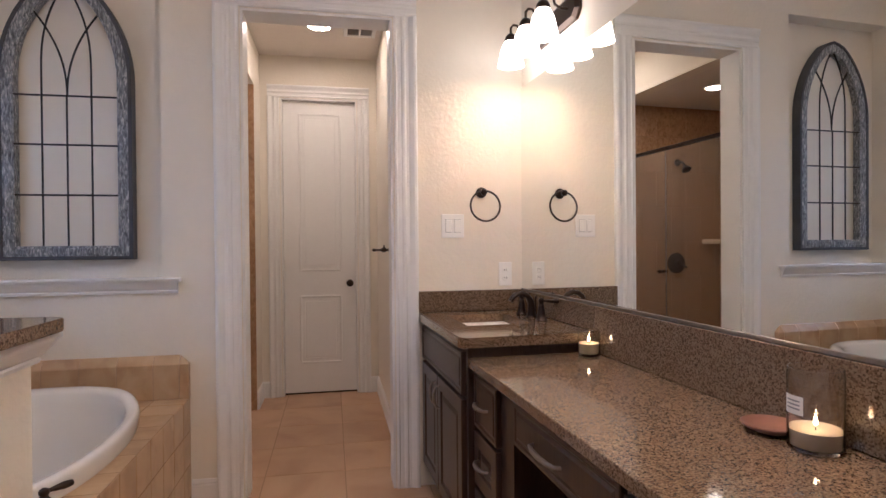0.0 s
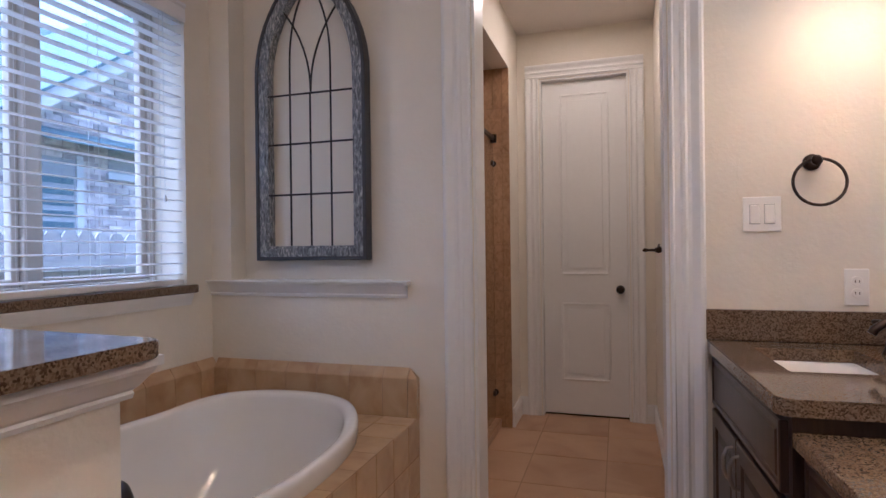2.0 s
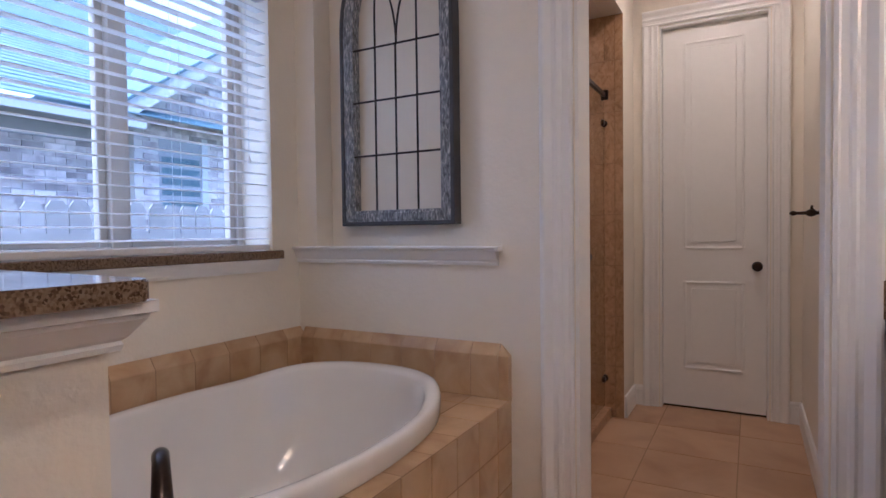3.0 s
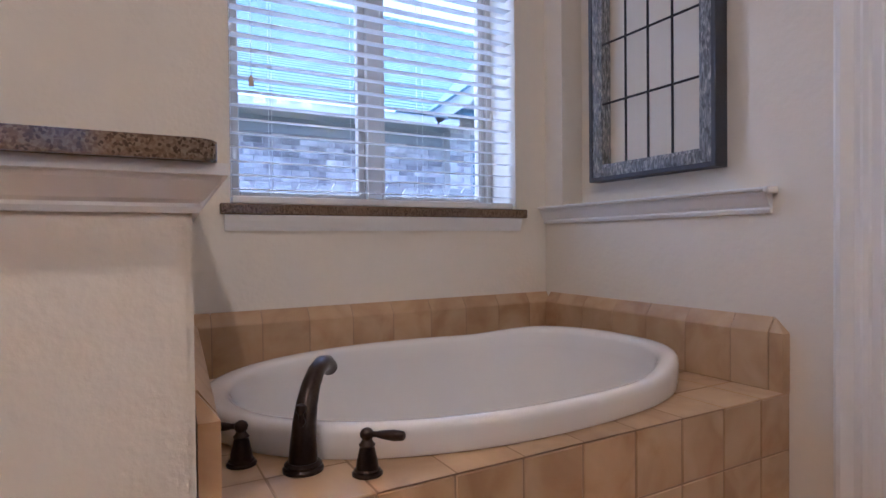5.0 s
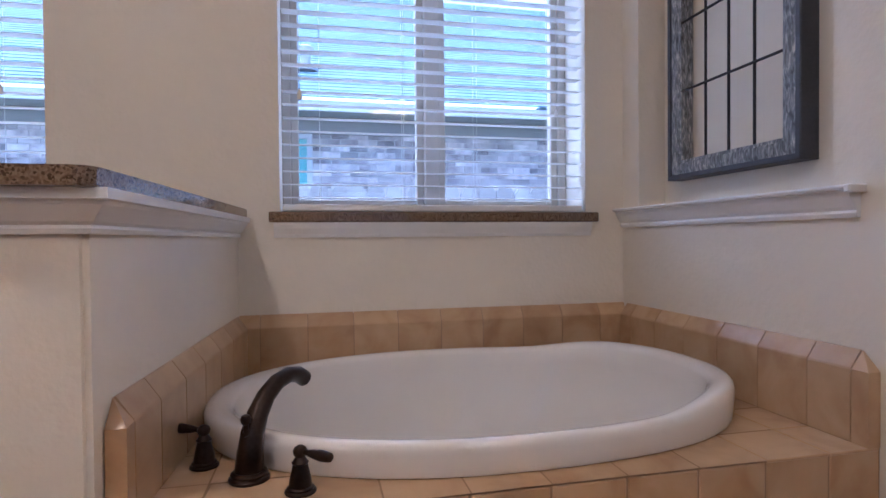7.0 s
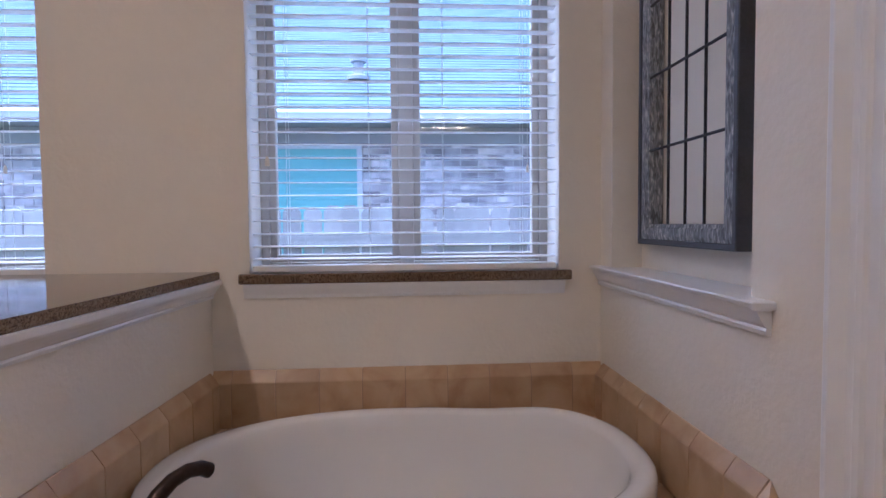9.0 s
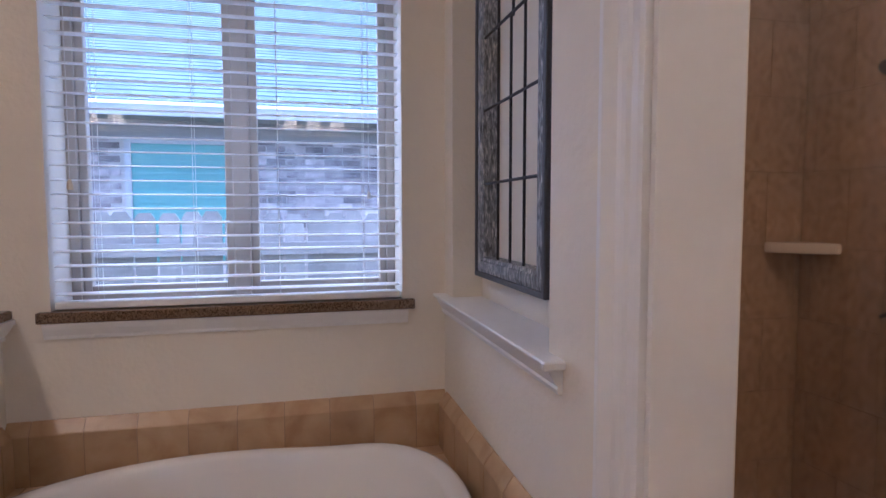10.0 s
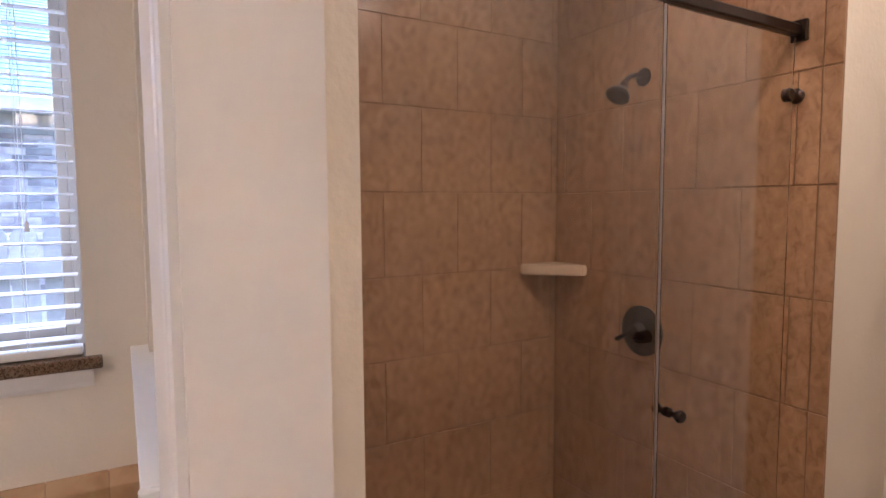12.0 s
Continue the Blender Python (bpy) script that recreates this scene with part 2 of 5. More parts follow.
def mesh_of(name, bm, mat, smooth=False):
    bmesh.ops.recalc_face_normals(bm, faces=bm.faces)
    me = bpy.data.meshes.new(name)
    bm.to_mesh(me)
    bm.free()
    me.materials.append(mat)
    if smooth:
        me.shade_smooth()
        me.set_sharp_from_angle(angle=radians(38))
    return me


def world_of(q):
    return q.matrix_basis if q.parent is None else world_of(q.parent) @ q.matrix_parent_inverse @ q.matrix_basis


def part(name, bm, mat, parent, label="", smooth=False):
    ob = new(name, mesh_of(name, bm, mat, smooth))
    ob.parent = parent
    if parent is not None:
        ob.matrix_parent_inverse = world_of(parent).inverted()
    if label:
        ob["label"] = label
    return ob


def thing(name, at, label, category, group="", kind=""):
    e = new(name)
    e.matrix_basis = Matrix.Translation(at)
    e.empty_display_size = 0.05
    return tagged(e, label, category, group, kind)


def struct(name, bm, mat, label="", category="", smooth=False):
    return tagged(new(name, mesh_of(name, bm, mat, smooth)), label, category, "", "structure")


def pieces(name, mesh, parent, spots):
    """Alike pieces on one mesh, each an object of its own."""
    inv = world_of(parent).inverted()
    for p in spots:
        o = new(name, mesh)
        o.parent, o.matrix_parent_inverse = parent, inv
        o.matrix_basis = p if isinstance(p, Matrix) else Matrix.Translation(p)


# ---- the plan, in metres ----
XW, YN, XM = -1.665, 2.70, 1.035          # window wall, doorway wall, mirror wall
YS, ZC = -1.9, 3.05                       # wall behind, ceiling
DL, DR, DH = -0.386, 0.347, 2.385           # doorway
HW, HE = -0.528, 0.415                     # hall wall past the shower, hall east wall
YH = 2.845                                # doorway wall, hall side
YC, ZH = 4.62, 2.79                       # closet wall, hall ceiling
SX, SY, SN = -1.625, 4.27, 2.917                     # shower tile faces
WY0, WY1, WZ0, WZ1 = 1.405, 2.54, 1.075, 2.33
VY0, VY1 = -0.44, 0.70                    # second window
TX, TZ = -0.628, 0.525                    # tub deck front and top


def pony_y(x):
    return 1.195 + (-0.59 - x) * 0.068


def turn_vanity(ob):
    """Turns a thing built square to the room with the vanity wall, which runs two degrees off."""
    pivot = Matrix.Translation((1.027, 2.69, 0))
    ob.matrix_basis = pivot @ Matrix.Rotation(radians(2.1), 4, "Z") @ pivot.inverted() @ ob.matrix_basis
    return ob


# ---- large structure ----
bm = nb()
box(bm, -1.9, 1.5, YS - 0.14, 4.9, -0.12, -0.0025)
floor = struct("floor", bm, M["grout"], "beige square ceramic tile floor with grout lines", "floor")

bm = nb()
box(bm, -1.9, 1.5, YS - 0.2, YH, ZC, ZC + 0.1)
struct("ceiling", bm, M["ceil"], "cream painted textured ceiling over the bath", "ceiling")
bm = nb()
box(bm, -0.64, 1.3, YH, 4.9, ZH, ZH + 0.1)
struct("ceiling_hall", bm, M["ceil"], "cream painted hall ceiling with a downlight", "ceiling")
bm = nb()
box(bm, -1.75, -0.64, YH, 4.9, 2.45, 2.55)
struct("ceiling_shower", bm, M["ceil"], "lowered cream ceiling over the shower", "ceiling")

bm = nb()
T = 0.26
box(bm, XW - T, XW, YS, VY0, 0, ZC)
box(bm, XW - T, XW, VY0, VY1, 0, WZ0), box(bm, XW - T, XW, VY0, VY1, WZ1, ZC)
box(bm, XW - T, XW, VY1, WY0, 0, ZC)
box(bm, XW - T, XW, WY0, WY1, 0, WZ0), box(bm, XW - T, XW, WY0, WY1, WZ1, ZC)
box(bm, XW - T, XW, WY1, YH + 0.04, 0, ZC)
bmesh.ops.remove_doubles(bm, verts=bm.verts, dist=0.0005)
struct("wall_west", bm, M["wall"], "cream textured wall with two windows above the tub", "wall")

NX0, NX1, NB, NZ0, NZ1 = -1.555, -0.745, 2.81, 1.04, 2.63
bm = nb()
box(bm, XW, NX0, YN, YH, 0, ZC), box(bm, NX1, DL, YN, YH, 0, ZC)
box(bm, NX0, NX1, YN, YH, 0, NZ0), box(bm, NX0, NX1, YN, YH, NZ1, ZC)
box(bm, NX0, NX1, NB, YH, NZ0, NZ1)
box(bm, DR, XM + 0.1, YN, YH, 0, ZC), box(bm, DL, DR, YN, YH, DH, ZC)
bmesh.ops.remove_doubles(bm, verts=bm.verts, dist=0.0005)
struct("wall_north", bm, M["wall"], "cream wall with a framed niche and a tall doorway", "wall")
bm = nb()
box(bm, XM, XM + 0.12, YS - 0.2, YN, 0, ZC)
turn_vanity(struct("wall_east", bm, M["wall"], "cream wall behind the long vanity mirror", "wall"))
bm = nb()
box(bm, XW - T, XM + 0.4, YS - 0.14, YS, 0, ZC)
struct("wall_south", bm, M["wall"], "plain cream wall closing the bath", "wall")
bm = nb()
box(bm, HE, HE + 0.12, YH, YC, 0, ZH)
struct("wall_hall_east", bm, M["wall"], "cream wall along the short hall", "wall")
CD0, CD1, CDH = -0.367, 0.249, 2.446
bm = nb()
box(bm, -0.64, CD0, YC, YC + 0.12, 0, ZH), box(bm, CD1, HE + 0.12, YC, YC + 0.12, 0, ZH), box(bm, CD0, CD1, YC, YC + 0.12, CDH, ZH)
bmesh.ops.remove_doubles(bm, verts=bm.verts, dist=0.0005)
struct("wall_closet", bm, M["wall"], "cream wall round the tall closet door", "wall")
bm = nb()
box(bm, -0.72, HW, SY + 0.01, YC, 0, ZH)
struct("wall_hall_west", bm, M["wall"], "cream wall between the shower and the closet", "wall")
bm = nb()
box(bm, -0.64, HW, SN, SY + 0.01, 2.45, ZH)
struct("wall_shower_header", bm, M["wall"], "cream header above the shower opening", "wall")
bm = nb()
box(bm, -0.72, -0.447, YH, SN, 0, ZH)
struct("wall_hall_stub", bm, M["wall"], "cream wall end between the doorway and the shower", "wall")
bm = nb()
box(bm, SX - 0.15, SX - 0.004, YH, YC, 0, 2.5), box(bm, SX - 0.004, -0.72, SY + 0.004, SY + 0.12, 0, 2.5), box(bm, -0.72, HW - 0.0005, SY + 0.004, SY + 0.0095, 0, 2.46)
shower_wall = struct("wall_shower", bm, M["grout_shower"], "brown ceramic tiled shower walls with grout lines", "wall")
bm = nb()
box(bm, SX, -0.72, YH, SN + 0.003, 0, 2.45), box(bm, -0.72, -0.60, SN, SN + 0.003, 0, 2.45)
struct("wall_shower_near", bm, M["showertile"], "brown tiled shower end wall", "wall")

# ---- trim ----
CAS = [(0.0, 0), (0.0, 0.014), (0.0086, 0.017), (0.0138, 0.012), (0.0294, 0.012), (0.0346, 0.017), (0.0432, 0.019), (0.0502, 0.014), (0.0605, 0.014), (0.0692, 0.02), (0.0813, 0.027), (0.0899, 0.027), (0.096, 0.022), (0.096, 0)]


def casing(name, x0, x1, top, y, out, label, wide=1.0):
    """Moulded casing round an opening, on the wall face y; out is -1 or 1."""
    prof = [(u * wide, v) for u, v in CAS]
    w = prof[-1][0]
    t = thing(name, ((x0 + x1) / 2, y, 0), label, "door casing", "", "structure")
    up = (0, out, 0)
    part("side_casing", sweep(nb(), prof, (x0 - 0.006, y, 0), (x0 - 0.006, y, top + 0.006), (-1, 0, 0), up), M["trim"], t)
    part("side_casing", sweep(nb(), prof, (x1 + 0.006, y, 0), (x1 + 0.006, y, top + 0.006), (1, 0, 0), up), M["trim"], t)
    part("head_casing", sweep(nb(), prof, (x0 - 0.006 - w, y, top + 0.0065), (x1 + 0.006 + w, y, top + 0.0065), (0, 0, 1), up), M["trim"], t)
    return t


dc = casing("trim_doorway", DL, DR, DH, YN, -1, "white moulded casing round the open doorway", 1.22)
bm = nb()
box(bm, DL, DL + 0.012, YN - 0.004, YH + 0.004, 0, DH), box(bm, DR - 0.012, DR, YN - 0.004, YH + 0.004, 0, DH), box(bm, DL + 0.012, DR - 0.012, YN - 0.004, YH + 0.004, DH - 0.012, DH)
part("jamb", bm, M["trim"], dc)
casing("trim_closet", CD0, CD1, CDH, YC, -1, "white moulded casing round the closet door")
bm = nb()
box(bm, CD0, CD0 + 0.012, YC - 0.003, YC + 0.11, 0, CDH), box(bm, CD1 - 0.012, CD1, YC - 0.003, YC + 0.11, 0, CDH), box(bm, CD0 + 0.012, CD1 - 0.012, YC - 0.003, YC + 0.11, CDH - 0.012, CDH)
struct("trim_closet_jamb", bm, M["trim"], "white door jamb of the closet", "door jamb")

BASE = [(0, 0), (0.016, 0), (0.016, 0.10), (0.012, 0.108), (0.014, 0.114), (0.008, 0.128), (0, 0.13)]
for nm, a, b, o in (("baseboard", (TX + 0.002, YN, 0), (DL - 0.125, YN, 0), (0, -1, 0)), ("baseboard_hall", (HE, YH + 0.005, 0), (HE, YC - 0.017, 0), (-1, 0, 0)),
                    ("baseboard_closet", (HW, YC, 0), (CD0 - 0.104, YC, 0), (0, -1, 0)), ("baseboard_west", (HW, SY + 0.02, 0), (HW, YC, 0), (1, 0, 0)),
                    ("baseboard_half_wall", (-0.59, 0.1, 0), (-0.59, 1.17, 0), (1, 0, 0)), ("baseboard_south", (XW, YS, 0), (XM, YS, 0), (0, 1, 0)), ("baseboard_closet_right", (CD1 + 0.104, YC, 0), (HE, YC, 0), (0, -1, 0))):
    struct(nm, sweep(nb(), BASE, a, b, o), M["trim"], "white painted baseboard with a moulded top", "baseboard")

# ledge under the niche
LEDGE = [(0, -0.072), (0.010, -0.072), (0.013, -0.062), (0.011, -0.056), (0.018, -0.048), (0.030, -0.026), (0.034, -0.016), (0.034, -0.012), (0.045, -0.010), (0.047, -0.004), (0.045, 0), (0, 0)]
led = thing("niche_ledge", (-1.16, YN, 1.09), "white moulded ledge below the wall niche", "ledge")
part("moulding", sweep(nb(), LEDGE, (XW + 0.002, YN, 1.092), (-0.676, YN, 1.092), (0, -1, 0)), M["trim"], led)
bm = nb()
box(bm, NX0 + 0.001, NX1 - 0.001, YN - 0.001, NB - 0.001, NZ0 + 0.002, 1.091)
part("shelf", bm, M["trim"], led)
bm = nb()
box(bm, -0.676, -0.660, YN - 0.050, YN, 1.074, 1.0925, 0.003)
part("end_block", bm, M["trim"], led)

# ---- windows and blinds ----
def window(name, y0, y1, label, sill):
    t = thing(name, (XW - 0.1, (y0 + y1) / 2, WZ0), label, "window", "", "structure")
    xo, xi = XW - 0.240, XW - 0.175
    ym = (y0 + y1) / 2
    f = 0.032
    bm = nb()
    for a in ((y0, y0 + f, WZ0, WZ1), (y1 - f, y1, WZ0, WZ1), (y0 + f, y1 - f, WZ0, WZ0 + f), (y0 + f, y1 - f, WZ1 - f, WZ1)):
        box(bm, xo, xi, *a, 0.003)
    part("window_frame", bm, M["vinyl"], t, "almond vinyl window frame")
    bm = nb()
    box(bm, xo - 0.005, xi + 0.012, ym - 0.030, ym + 0.030, WZ0 + 0.001, WZ1 - 0.001, 0.004)
    part("mullion", bm, M["vinyl"], t, "broad almond centre mullion")
    for a, b in ((y0 + f, ym - 0.030), (ym + 0.030, y1 - f)):
        bm = nb()
        s = 0.028
        for c in ((a, a + s, WZ0 + f, WZ1 - f), (b - s, b, WZ0 + f, WZ1 - f), (a + s, b - s, WZ0 + f, WZ0 + f + s), (a + s, b - s, WZ1 - f - s, WZ1 - f)):
            box(bm, xo + 0.012, xi - 0.015, *c, 0.003)
        sash = part("sash", bm, M["vinyl"], t)
        bm = nb()
        box(bm, xo + 0.028, xo + 0.032, a + s - 0.004, b - s + 0.004, WZ0 + f + s - 0.004, WZ1 - f - s + 0.004)
        p = part("pane", bm, M["pane"], sash, "clear window glass")
        p.visible_shadow = False
    bm = nb()
    box(bm, xi, XW, y0 + 0.001, y1 - 0.001, WZ0 - 0.002, WZ0 + 0.003)
    part("stool", bm, M["granite"] if sill else M["trim"], t)
    if sill:
        bm = nb()
        box(bm, XW - 0.001, XW + 0.028, y0 - 0.035, y1 + 0.042, 1.042, WZ0 + 0.003, 0.005, 2)
        part("window_sill", bm, M["granite"], t, "polished brown speckled granite sill")
        bm = nb()
        prof = [(0, -0.052), (0.008, -0.052), (0.010, -0.040), (0.018, -0.020), (0.022, -0.006), (0.022, 0), (0, 0)]
        sweep(bm, prof, (XW, y0 - 0.02, 1.0415), (XW, y1 + 0.018, 1.0415), (1, 0, 0))
        part("apron", bm, M["trim"], t, "white moulded apron")
    return t


def blind(y0, y1, label):
    t = thing("window_blind", (XW - 0.03, (y0 + y1) / 2, WZ0), label, "blind", "window blinds")
    xc = XW - 0.034
    bm = nb()
    box(bm, xc - 0.026, xc + 0.026, y0 + 0.006, y1 - 0.006, 2.262, 2.322)
    part("headrail", bm, M["blind"], t)
    prof = [(0, 0), (0.010, 0), (0.014, 0.012), (0.012, 0.06), (0.018, 0.07), (0.018, 0.082), (0, 0.082)]
    part("valance", sweep(nb(), prof, (XW - 0.002, y0 + 0.003, 2.243), (XW - 0.002, y1 - 0.003, 2.243), (1, 0, 0)), M["blind"], t, "moulded white valance")
    bm = nb()
    tilt = radians(-4)
    n = 6
    up, dn = [], []
    for i in range(n + 1):
        u = -0.025 + 0.05 * i / n
        c = 0.0022 * (1 - (u / 0.025) ** 2)
        for s, lst in ((0.0013, up), (-0.0013, dn)):
            x, z = u * math.cos(tilt), u * math.sin(tilt) + c + s
            lst.append([bm.verts.new((x, y, z)) for y in (-(y1 - y0) / 2 + 0.010, (y1 - y0) / 2 - 0.010)])
    ring = up + dn[::-1]
    for a, b in zip(ring, ring[1:] + ring[:1]):
        bm.faces.new((a[0], b[0], b[1], a[1]))
    bm.faces.new([r[0] for r in ring]), bm.faces.new([r[1] for r in ring[::-1]])
    slat = mesh_of("slat", bm, M["blind"])
    zs = [1.128 + 0.0462 * i for i in range(25)]
    pieces("slat", slat, t, [pose(xc, (y0 + y1) / 2 + random.uniform(-0.001, 0.001), z + random.uniform(-0.001, 0.001), 0, random.uniform(-1.5, 1.5), 0) for z in zs])
    bm = nb()
    box(bm, xc - 0.026, xc + 0.026, y0 + 0.008, y1 - 0.008, WZ0 + 0.006, WZ0 + 0.030, 0.003)
    part("bottom_rail", bm, M["blind"], t)
    for f in (0.12, 0.38, 0.62, 0.88):
        y = y0 + f * (y1 - y0)
        for dx in (-0.024, 0.025):
            part("ladder_cord", tube(nb(), [(xc + dx, y, WZ0 + 0.03), (xc + dx, y, 2.265)], 0.0009, 6), M["cord"], t)
    part("pull_cord", tube(nb(), [(xc + 0.033, y1 - 0.12, 1.47), (xc + 0.031, y1 - 0.12, 2.27)], 0.0011, 6), M["cord"], t)
    lathe_tassel = lathe(nb(), [(0.002, 0.03), (0.006, 0.02), (0.007, 0.0)], Matrix.Translation((xc + 0.033, y1 - 0.12, 1.44)), 10)
    part("tassel", lathe_tassel, M["blind"], t)
    part("tilt_cord", tube(nb(), [(xc + 0.033, y0 + 0.07, 1.50), (xc + 0.031, y0 + 0.07, 2.27)], 0.0011, 6), M["cord"], t)
    part("wood_tassel", lathe(nb(), [(0.003, 0.034), (0.008, 0.02), (0.009, 0.0)], Matrix.Translation((xc + 0.033, y0 + 0.07, 1.465)), 10), M["wax"], t, "small wooden tassel")
    return t


window("window_1", WY0, WY1, "wide almond vinyl window with granite sill over the tub", True)
window("window_2", VY0, VY1, "almond vinyl window above the granite-capped half wall", False)
blind(WY0, WY1, "white two-inch slat blind, lowered and open, in the tub window")
blind(VY0, VY1, "white two-inch slat blind, lowered and open, above the half wall")

# ---- half wall with granite cap ----
hw = thing("half_wall", (-1.1, 0.65, 0), "cream textured half wall with crown moulding and polished granite cap", "half wall")
bm = nb()
pl = [(-0.59, 0.1), (-0.59, pony_y(-0.59)), (XW + 0.001, pony_y(XW)), (XW + 0.001, 0.1)]
lo, hi = [bm.verts.new((x, y, 0)) for x, y in pl], [bm.verts.new((x, y, 1.0575)) for x, y in pl]
bm.faces.new(lo[::-1]), bm.faces.new(hi)
for i in range(4):
    bm.faces.new((lo[i], lo[(i + 1) % 4], hi[(i + 1) % 4], hi[i]))
bmesh.ops.bevel(bm, geom=[e for e in bm.edges if abs(e.verts[0].co.x + 0.59) < 1e-4 and abs(e.verts[1].co.x + 0.59) < 1e-4 and abs(e.verts[0].co.y - e.verts[1].co.y) < 1e-4], offset=0.010, segments=6, affect="EDGES")
part("body", bm, M["wall"], hw)
CROWN = [(0, -0.066), (0.008, -0.066), (0.010, -0.058), (0.008, -0.053), (0.014, -0.048), (0.024, -0.034), (0.031, -0.024), (0.033, -0.018), (0.040, -0.016), (0.040, 0), (0, 0)]
bm = nb()
outn = Vector((0.068, 1, 0)).normalized()
corner = Vector((-0.59, pony_y(-0.59), 1.0578))
rows = []
for p, o in ((Vector((-0.59, 0.1, 1.0578)), Vector((1, 0, 0))), (corner, Vector((1, 1 + 0.068, 0))), (Vector((XW + 0.002, pony_y(XW), 1.0578)), outn)):
    rows.append([bm.verts.new(p + u * o + Vector((0, 0, v))) for u, v in CROWN])
for r0, r1 in zip(rows, rows[1:]):
    for i in range(len(CROWN)):
        j = (i + 1) % len(CROWN)
        bm.faces.new((r0[i], r0[j], r1[j], r1[i]))
bm.faces.new(rows[0][::-1]), bm.faces.new(rows[-1])
part("crown_moulding", bm, M["trim"], hw, "white painted crown moulding")
bm = nb()
pl = [(-0.534, 0.06)]
cx, cy, rr = -0.534 - 0.024, 1.224 - 0.024, 0.024
pl += [(cx + rr * math.cos(a), cy + rr * math.sin(a)) for a in [math.pi / 2 * k / 6 for k in range(7)]]
pl += [(XW + 0.001, 1.298), (XW + 0.001, 0.06)]
lo, hi = [bm.verts.new((x, y, 1.058)) for x, y in pl], [bm.verts.new((x, y, 1.087)) for x, y in pl]
bm.faces.new(lo[::-1]), bm.faces.new(hi)
for i in range(len(pl)):
    bm.faces.new((lo[i], lo[(i + 1) % len(pl)], hi[(i + 1) % len(pl)], hi[i]))
bmesh.ops.bevel(bm, geom=[e for e in bm.edges if abs(e.verts[0].co.z - e.verts[1].co.z) < 1e-5], offset=0.003, segments=2, affect="EDGES")
part("granite_cap", bm, M["granite"], hw, "polished brown speckled granite cap")

# ---- bathtub ----
TC, TA, TB = Vector((-1.147, 1.945, 0)), 0.466, 0.690
NT = 72


def oval(k, s, z, bump=0.0, back=0.0):
    a = 2 * math.pi * k / NT
    c, si = math.cos(a), math.sin(a)
    lift = max(0.0, min(1.0, (si - 0.35) / 0.5))
    lift = lift * lift * (3 - 2 * lift)
    wide = 1.0 - 0.03 * math.exp(-((si - 0.28) / 0.22) ** 2) * (1 if c < 0 else 0.3)
    return Vector((TC.x + TA * s * wide * math.copysign(abs(c) ** (0.84 if si > 0 else 0.90), c), TC.y - back + TB * s * math.copysign(abs(si) ** (0.84 if si > 0 else 0.90), si), z + bump * lift))


tub = thing("bathtub", (TC.x, TC.y, TZ), "glossy white oval drop-in bathtub in a tiled deck", "bathtub")
bm = nb()
rings = []
for s, z, bp in ((0.990, TZ + 0.002, 0), (0.997, TZ + 0.010, 0.004), (1.0, TZ + 0.046, 0.018), (0.998, TZ + 0.055, 0.022), (0.992, TZ + 0.063, 0.025), (0.980, TZ + 0.068, 0.027), (0.962, TZ + 0.0695, 0.028), (0.930, TZ + 0.067, 0.027), (0.910, TZ + 0.062, 0.025), (0.898, TZ + 0.052, 0.023), (0.884, TZ + 0.010, 0.018), (0.862, TZ - 0.08, 0.006), (0.82, TZ - 0.20, 0), (0.77, TZ - 0.30, 0), (0.745, TZ - 0.328, 0), (0.715, TZ - 0.342, 0), (0.66, TZ - 0.347, 0), (0.45, TZ - 0.349, 0), (0.2, TZ - 0.350, 0)):
    rings.append([bm.verts.new(oval(k, s, z, bp, max(0.0, TZ - z) * 0.30)) for k in range(NT)])
for r0, r1 in zip(rings, rings[1:]):
    for k in range(NT):
        bm.faces.new((r0[k], r0[(k + 1) % NT], r1[(k + 1) % NT], r1[k]))
bm.faces.new(rings[-1])
part("shell", bm, M["acrylic"], tub, smooth=True)
part("drain", lathe(nb(), [(0.035, 0), (0.035, 0.004), (0.028, 0.007), (0, 0.007)], Matrix.Translation((TC.x, TC.y - 0.36, TZ - 0.3495))), M["bronze"], tub, "dark bronze drain")
part("overflow_plate", lathe(nb(), [(0.036, 0), (0.036, 0.006), (0.03, 0.010), (0, 0.010)], pose(TC.x, TC.y - 0.545, TZ - 0.14, -72, 0, 0)), M["bronze"], tub, "dark bronze overflow plate")

deck = thing("tub_deck", (TC.x, TC.y, 0), "tub platform clad in square beige ceramic tiles", "tub deck")
bm = nb()
box(bm, XW + 0.001, TX - 0.012, 1.262, YN - 0.001, 0, 0.02)
box(bm, TX - 0.05, TX - 0.003, 1.17, YN - 0.001, 0.02, TZ - 0.003)
outer = []
for k in range(NT):
    a = 2 * math.pi * (k + 0.001) / NT
    d = Vector((math.cos(a), math.sin(a)))
    x0, x1, y0, y1 = XW + 0.001, TX - 0.05, 1.19, YN - 0.001
    ts = []
    for dd, lo_, hi_, c0 in ((d.x, x0, x1, TC.x), (d.y, y0, y1, TC.y)):
        if abs(dd) > 1e-6:
            ts.append(((hi_ if dd > 0 else lo_) - c0) / dd)
    t_ = min(ts)
    outer.append(bm.verts.new((TC.x + d.x * t_, TC.y + d.y * t_, TZ - 0.003)))
inner = [bm.verts.new(oval(k, 0.93, TZ - 0.003)) for k in range(NT)]
for k in range(NT):
    bm.faces.new((inner[k], outer[k], outer[(k + 1) % NT], inner[(k + 1) % NT]))
deck_body = part("body", bm, M["grout"], deck)
P = 0.1555


